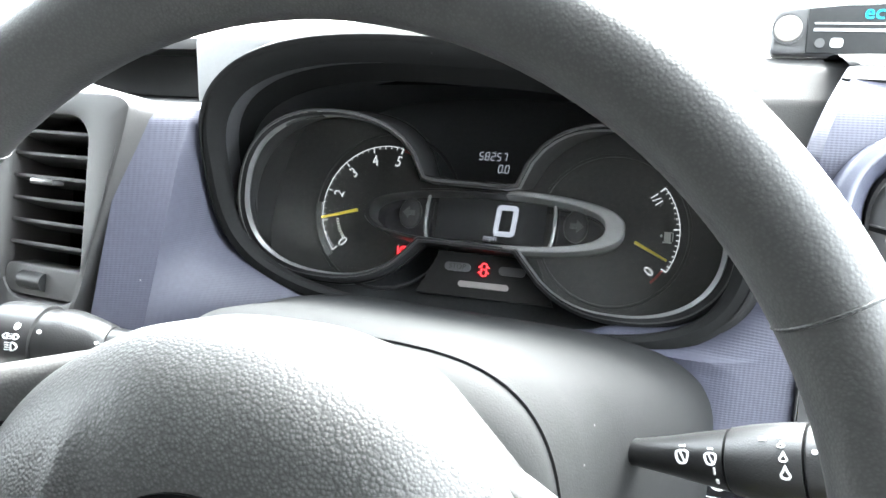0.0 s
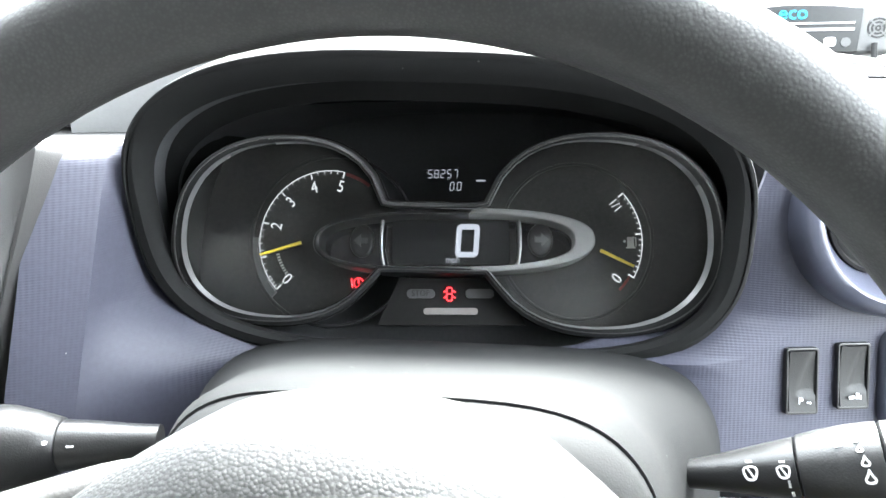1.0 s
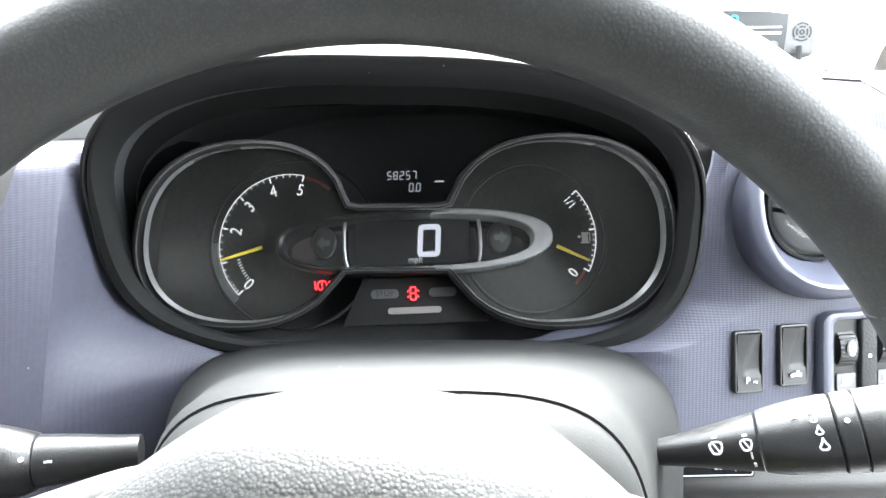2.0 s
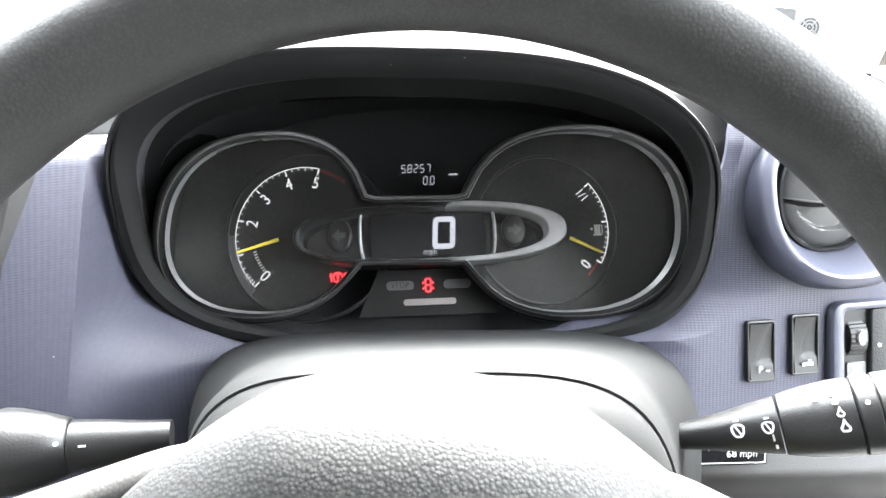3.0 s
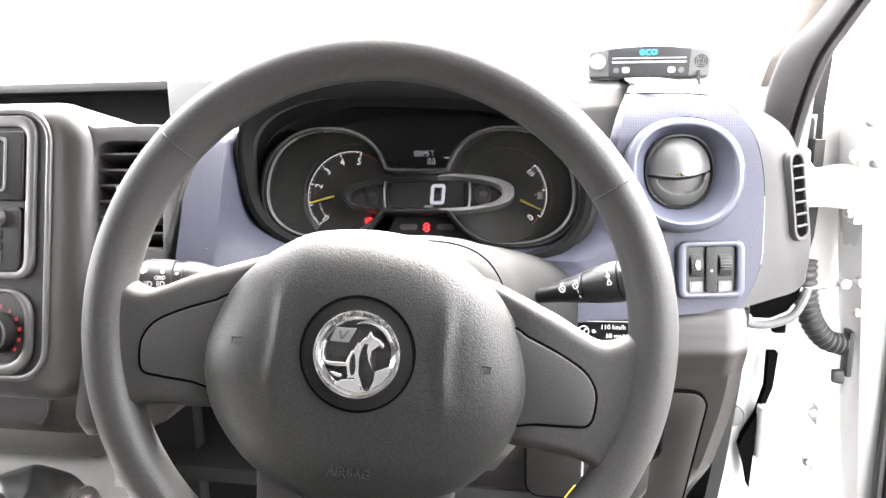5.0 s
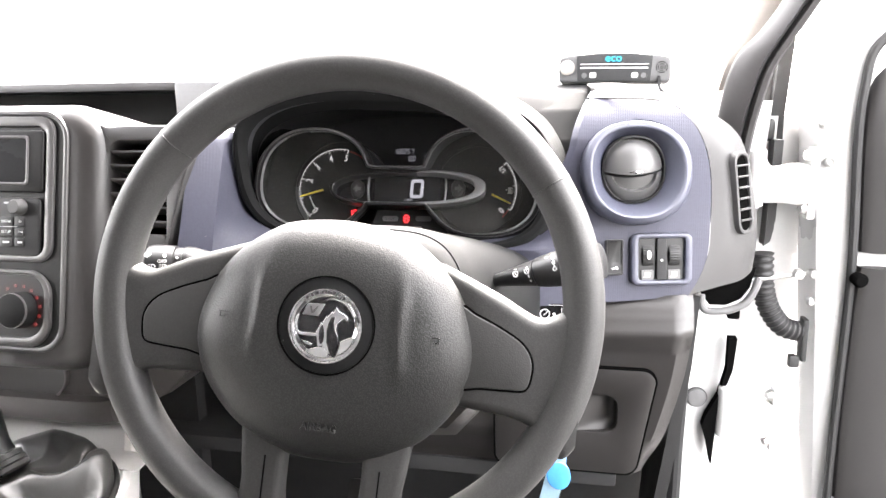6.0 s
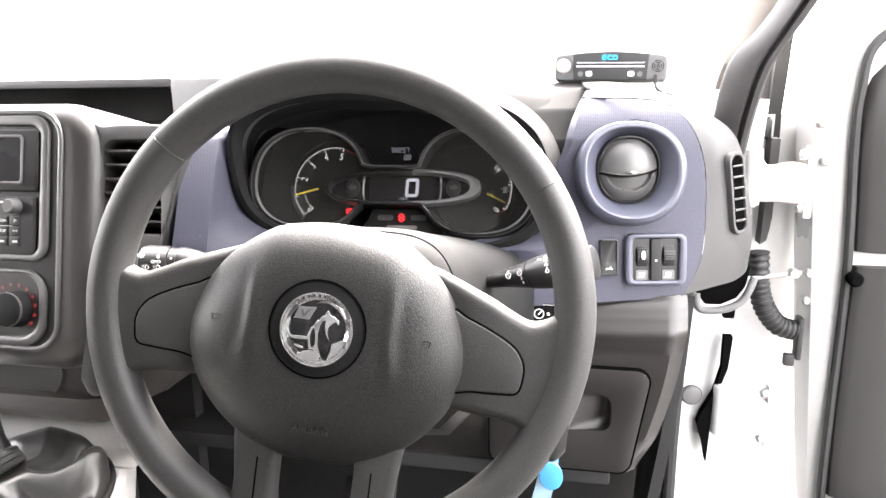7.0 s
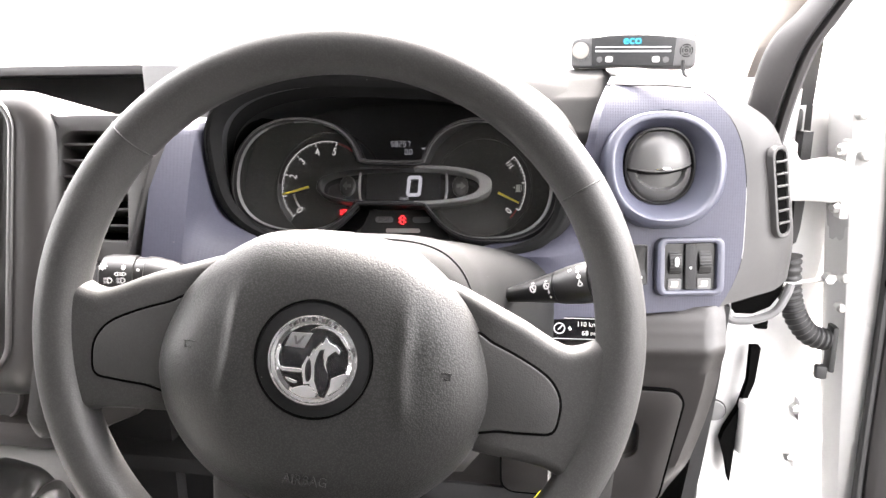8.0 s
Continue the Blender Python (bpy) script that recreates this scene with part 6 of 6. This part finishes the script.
# solid black strip over the post, painted shade of the gap
part("gap", loft([[Vector((x - w, 0.858, z)), Vector((x + w, 0.858, z)), Vector((x + w, 0.872, z)), Vector((x - w, 0.872, z))] for x, w, z in ((0.389, 0.0008, 0.429), (0.387, 0.004, 0.455), (0.383, 0.009, 0.484), (0.385, 0.007, 0.499), (0.395, 0.0025, 0.530), (0.4045, 0.004, 0.567), (0.406, 0.0055, 0.612))]), M_GAP, po, "near-black strip drawn as the shaded gap beside the hinge")
part("plug", moved(prism(ellipse(0.013, 0.013, 24), 0, 0.004, 0.002), axes((0.366, 0.868, 0.522), 0)), M_GREY_BOX, po, "round grey body plug")
part("plug_edge", moved(frame_ring(ellipse(0.0145, 0.0145, 24), ellipse(0.013, 0.013, 24), 0, 0.0015), axes((0.366, 0.8685, 0.522), 0)), M_PILLAR, po)
part("wing_seal", loft([[Vector((x0, 0.905, z)), Vector((x1, 0.905, z + dz)), Vector((x1, 0.932, z + dz)), Vector((x0, 0.932, z))] for x0, x1, z, dz in ((0.4455, 0.4530, 0.7290, 0.006), (0.4462, 0.4560, 0.750, 0.002), (0.4470, 0.4580, 0.790, 0.0), (0.4480, 0.4590, 0.870, 0.0))]), M_RUBBER, po, "black rubber strip behind the hinge")
part("post_seal", tube([(0.343, 0.86, 0.06), (0.343, 0.86, 0.45), (0.346, 0.86, 0.6), (0.352, 0.86, 0.72)], 0.009, 10), M_RUBBER, po)


dr = thing("driver_door", "open white van door with a grey inner card", "door")

def hinge(z, x0, x1):
    """A pressed hinge: knuckle on the post, arm with a rounded shoulder, bolted flange on the door edge."""
    prof = smooth_loop([(x0 + 0.004, -0.022), (x0 + 0.014, -0.029), (x1 - 0.03, -0.029), (x1 - 0.006, -0.031), (x1 + 0.004, -0.024), (x1 + 0.004, 0.012), (x1 - 0.012, 0.020), (x0 + 0.032, 0.016), (x0 + 0.020, 0.030), (x0 + 0.006, 0.030)], 4)
    arm = part("hinge", moved(prism(prof, 0.0, 0.024, 0.007), Matrix.Translation((0, 0.876, z)) @ Matrix.Rotation(radians(90), 4, "X")), M_PAINT, dr, "white painted hinge arm")
    part("pin", tube([(x0 + 0.013, 0.860, z - 0.036), (x0 + 0.013, 0.860, z - 0.032), (x0 + 0.013, 0.860, z + 0.036), (x0 + 0.013, 0.860, z + 0.040)], [0.006, 0.0105, 0.0105, 0.006], 18), M_PAINT, arm)
    flange = part("flange", rbox(0.010, 0.020, 0.090, 0.003, 2, centre=(x1 + 0.004, 0.864, z - 0.004)), M_PAINT, dr, "bolted hinge flange")
    for dz in (0.030, -0.036):
        part("bolt", tube([(x1 - 0.001, 0.862, z + dz), (x1 - 0.006, 0.858, z + dz), (x1 - 0.009, 0.8555, z + dz)], [0.0075, 0.007, 0.0035], 6), M_STEEL, flange, "hexagonal steel bolt")


hinge(0.823, 0.405, 0.480)
hinge(0.505, 0.390, 0.462)
edge = [(0.474, 0.934), (0.470, 0.905), (0.478, 0.872), (0.492, 0.862), (0.540, 0.858), (1.40, 0.80), (1.41, 0.86), (0.50, 0.945)]
part("shell", loft([[Vector((x + 0.058 * k * (1 if x < 1 else 0.3), y, z)) for x, y in edge] for z, k in ((0.08, 1.15), (0.30, 0.95), (0.42, 0.80), (0.70, 0.42), (0.93, 0.10), (1.02, 0.0), (1.06, 0.0))]), M_PAINT, dr, "white painted door shell")
card = [(0.0, 0.0), (0.004, -0.010), (0.014, -0.016), (0.08, -0.020), (0.80, -0.06), (0.80, 0.0)]
part("card", loft([[Vector((x + xo, 0.856 + y - (0.05 * x), z)) for x, y in card] for z, xo in ((0.40, 0.542), (0.50, 0.539), (0.66, 0.539), (0.711, 0.541), (0.717, 0.5415))]), M_CARD, dr, "grey moulded door card")
part("card_top", loft([[Vector((x + xo, 0.860 + y - (0.05 * x) + (0.012 if z > 0.95 else 0), z)) for x, y in card] for z, xo in ((0.735, 0.5405), (0.741, 0.540), (0.86, 0.532), (0.92, 0.531), (0.955, 0.538), (0.985, 0.562), (1.0, 0.592))]), M_CARD, dr, "grey upper door card")
part("pocket", loft([[Vector((x + xo, 0.850 + y * 2.2 - (0.05 * x), z)) for x, y in card] for z, xo in ((0.10, 0.565), (0.30, 0.555), (0.37, 0.553), (0.397, 0.556))]), M_BLACK, dr, "black door pocket")
part("seal", tube(smooth_loop([(0.552, 0.850, 0.10), (0.538, 0.851, 0.40), (0.5365, 0.851, 0.70), (0.528, 0.852, 0.86), (0.528, 0.852, 0.93), (0.540, 0.852, 0.985), (0.60, 0.85, 1.01), (0.8, 0.845, 1.02)], 6, False), 0.0055, 10), M_RUBBER, dr, "black rubber seal")
part("stop", tube([(0.541, 0.848, 0.703), (0.541, 0.833, 0.703), (0.541, 0.828, 0.703)], [0.008, 0.009, 0.006], 20), M_GAP, dr, "round black rubber stop")
for x, z in ((0.492, 0.891), (0.495, 0.703), (0.495, 0.667), (0.500, 0.845)):
    part("screw", tube([(x, 0.866, z), (x, 0.856, z), (x, 0.853, z)], [0.0058, 0.0054, 0.003], 14), M_STEEL, dr, "steel screw head")
part("window_frame", loft([[Vector((x, y, z)), Vector((x + 0.016, y - 0.004, z)), Vector((x + 0.016, y + 0.02, z)), Vector((x, y + 0.02, z))] for x, y, z in ((0.452, 0.95, 0.70), (0.450, 0.94, 0.80), (0.449, 0.94, 0.90), (0.452, 0.93, 1.0), (0.478, 0.90, 1.10), (0.55, 0.86, 1.35))]), M_RUBBER, dr, "black window frame and seal")
mr = thing("door_mirror", "dark grey door mirror housing behind the pillar", "mirror")
part("housing", loft([[Vector((x, y, z)) for x, z in smooth_loop([(0.441, 0.905), (0.442, 0.945), (0.445, 0.980), (0.452, 0.998), (0.459, 0.972), (0.468, 0.925), (0.464, 0.906)], 5)] for y in (0.95, 0.956, 1.02)]), M_PILLAR, mr, "grey plastic housing")
part("foot", rbox(0.022, 0.05, 0.030, 0.006, 3, centre=(0.442, 0.95, 0.882)), M_BLACK, mr)
part("bracket", rbox(0.025, 0.02, 0.062, 0.004, 2, centre=(0.466, 0.96, 0.858)), M_PILLAR, mr)

hn = thing("wiring_harness", "corrugated black rubber wiring sleeve between body and door", "wiring sleeve")
path = smooth_loop([(0.4345, 0.864, 0.728), (0.4370, 0.864, 0.698), (0.4418, 0.865, 0.671), (0.4518, 0.866, 0.6475), (0.4680, 0.868, 0.629), (0.489, 0.872, 0.622)], 14, False)
part("sleeve", tube(path, [0.0138 if k % 4 < 2 else 0.0120 for k in range(len(path))], 18), M_RUBBER, hn, "corrugated rubber sleeve")
part("flange", moved(rbox(0.007, 0.022, 0.058, 0.003), Matrix.Translation((0.495, 0.872, 0.612))), M_RUBBER, hn)
part("clip", moved(rbox(0.013, 0.012, 0.017, 0.003), Matrix.Translation((0.484, 0.866, 0.583))), M_RUBBER, hn)
ck = thing("check_strap", "pale metal door check strap", "door check")
part("strap", loft([[Vector((x, y, z - 0.003)), Vector((x, y - 0.004, z)), Vector((x, y, z + 0.003)), Vector((x, y + 0.004, z))] for x, y, z in ((0.385, 0.83, 0.699), (0.43, 0.85, 0.696), (0.495, 0.872, 0.701))]), M_STEEL, ck)
part("bolt", tube([(0.478, 0.866, 0.703), (0.478, 0.852, 0.703)], 0.006, 6), M_STEEL, ck)
lp = thing("dash_end_duct", "dark open duct with a pale rim under the dashboard end", "duct")
ring = [(0.347, 0.775, 0.694), (0.3485, 0.773, 0.680), (0.356, 0.772, 0.6745), (0.376, 0.772, 0.6760), (0.396, 0.773, 0.6850), (0.406, 0.775, 0.7010), (0.411, 0.778, 0.716)]
part("rim", tube(smooth_loop(ring, 5, False), 0.0046, 10), M_GREY_BOX, lp, "pale grey rim")
mouth = [(0.348, 0.728), (0.350, 0.690), (0.358, 0.680), (0.376, 0.680), (0.393, 0.689), (0.402, 0.703), (0.407, 0.728)]
# closed block, painted near-black for the shade inside the duct
part("mouth", loft([[Vector((x, y, z)) for x, z in mouth] for y in (0.780, 0.840)]), M_GAP, lp, "near-black block drawn as the shaded mouth")
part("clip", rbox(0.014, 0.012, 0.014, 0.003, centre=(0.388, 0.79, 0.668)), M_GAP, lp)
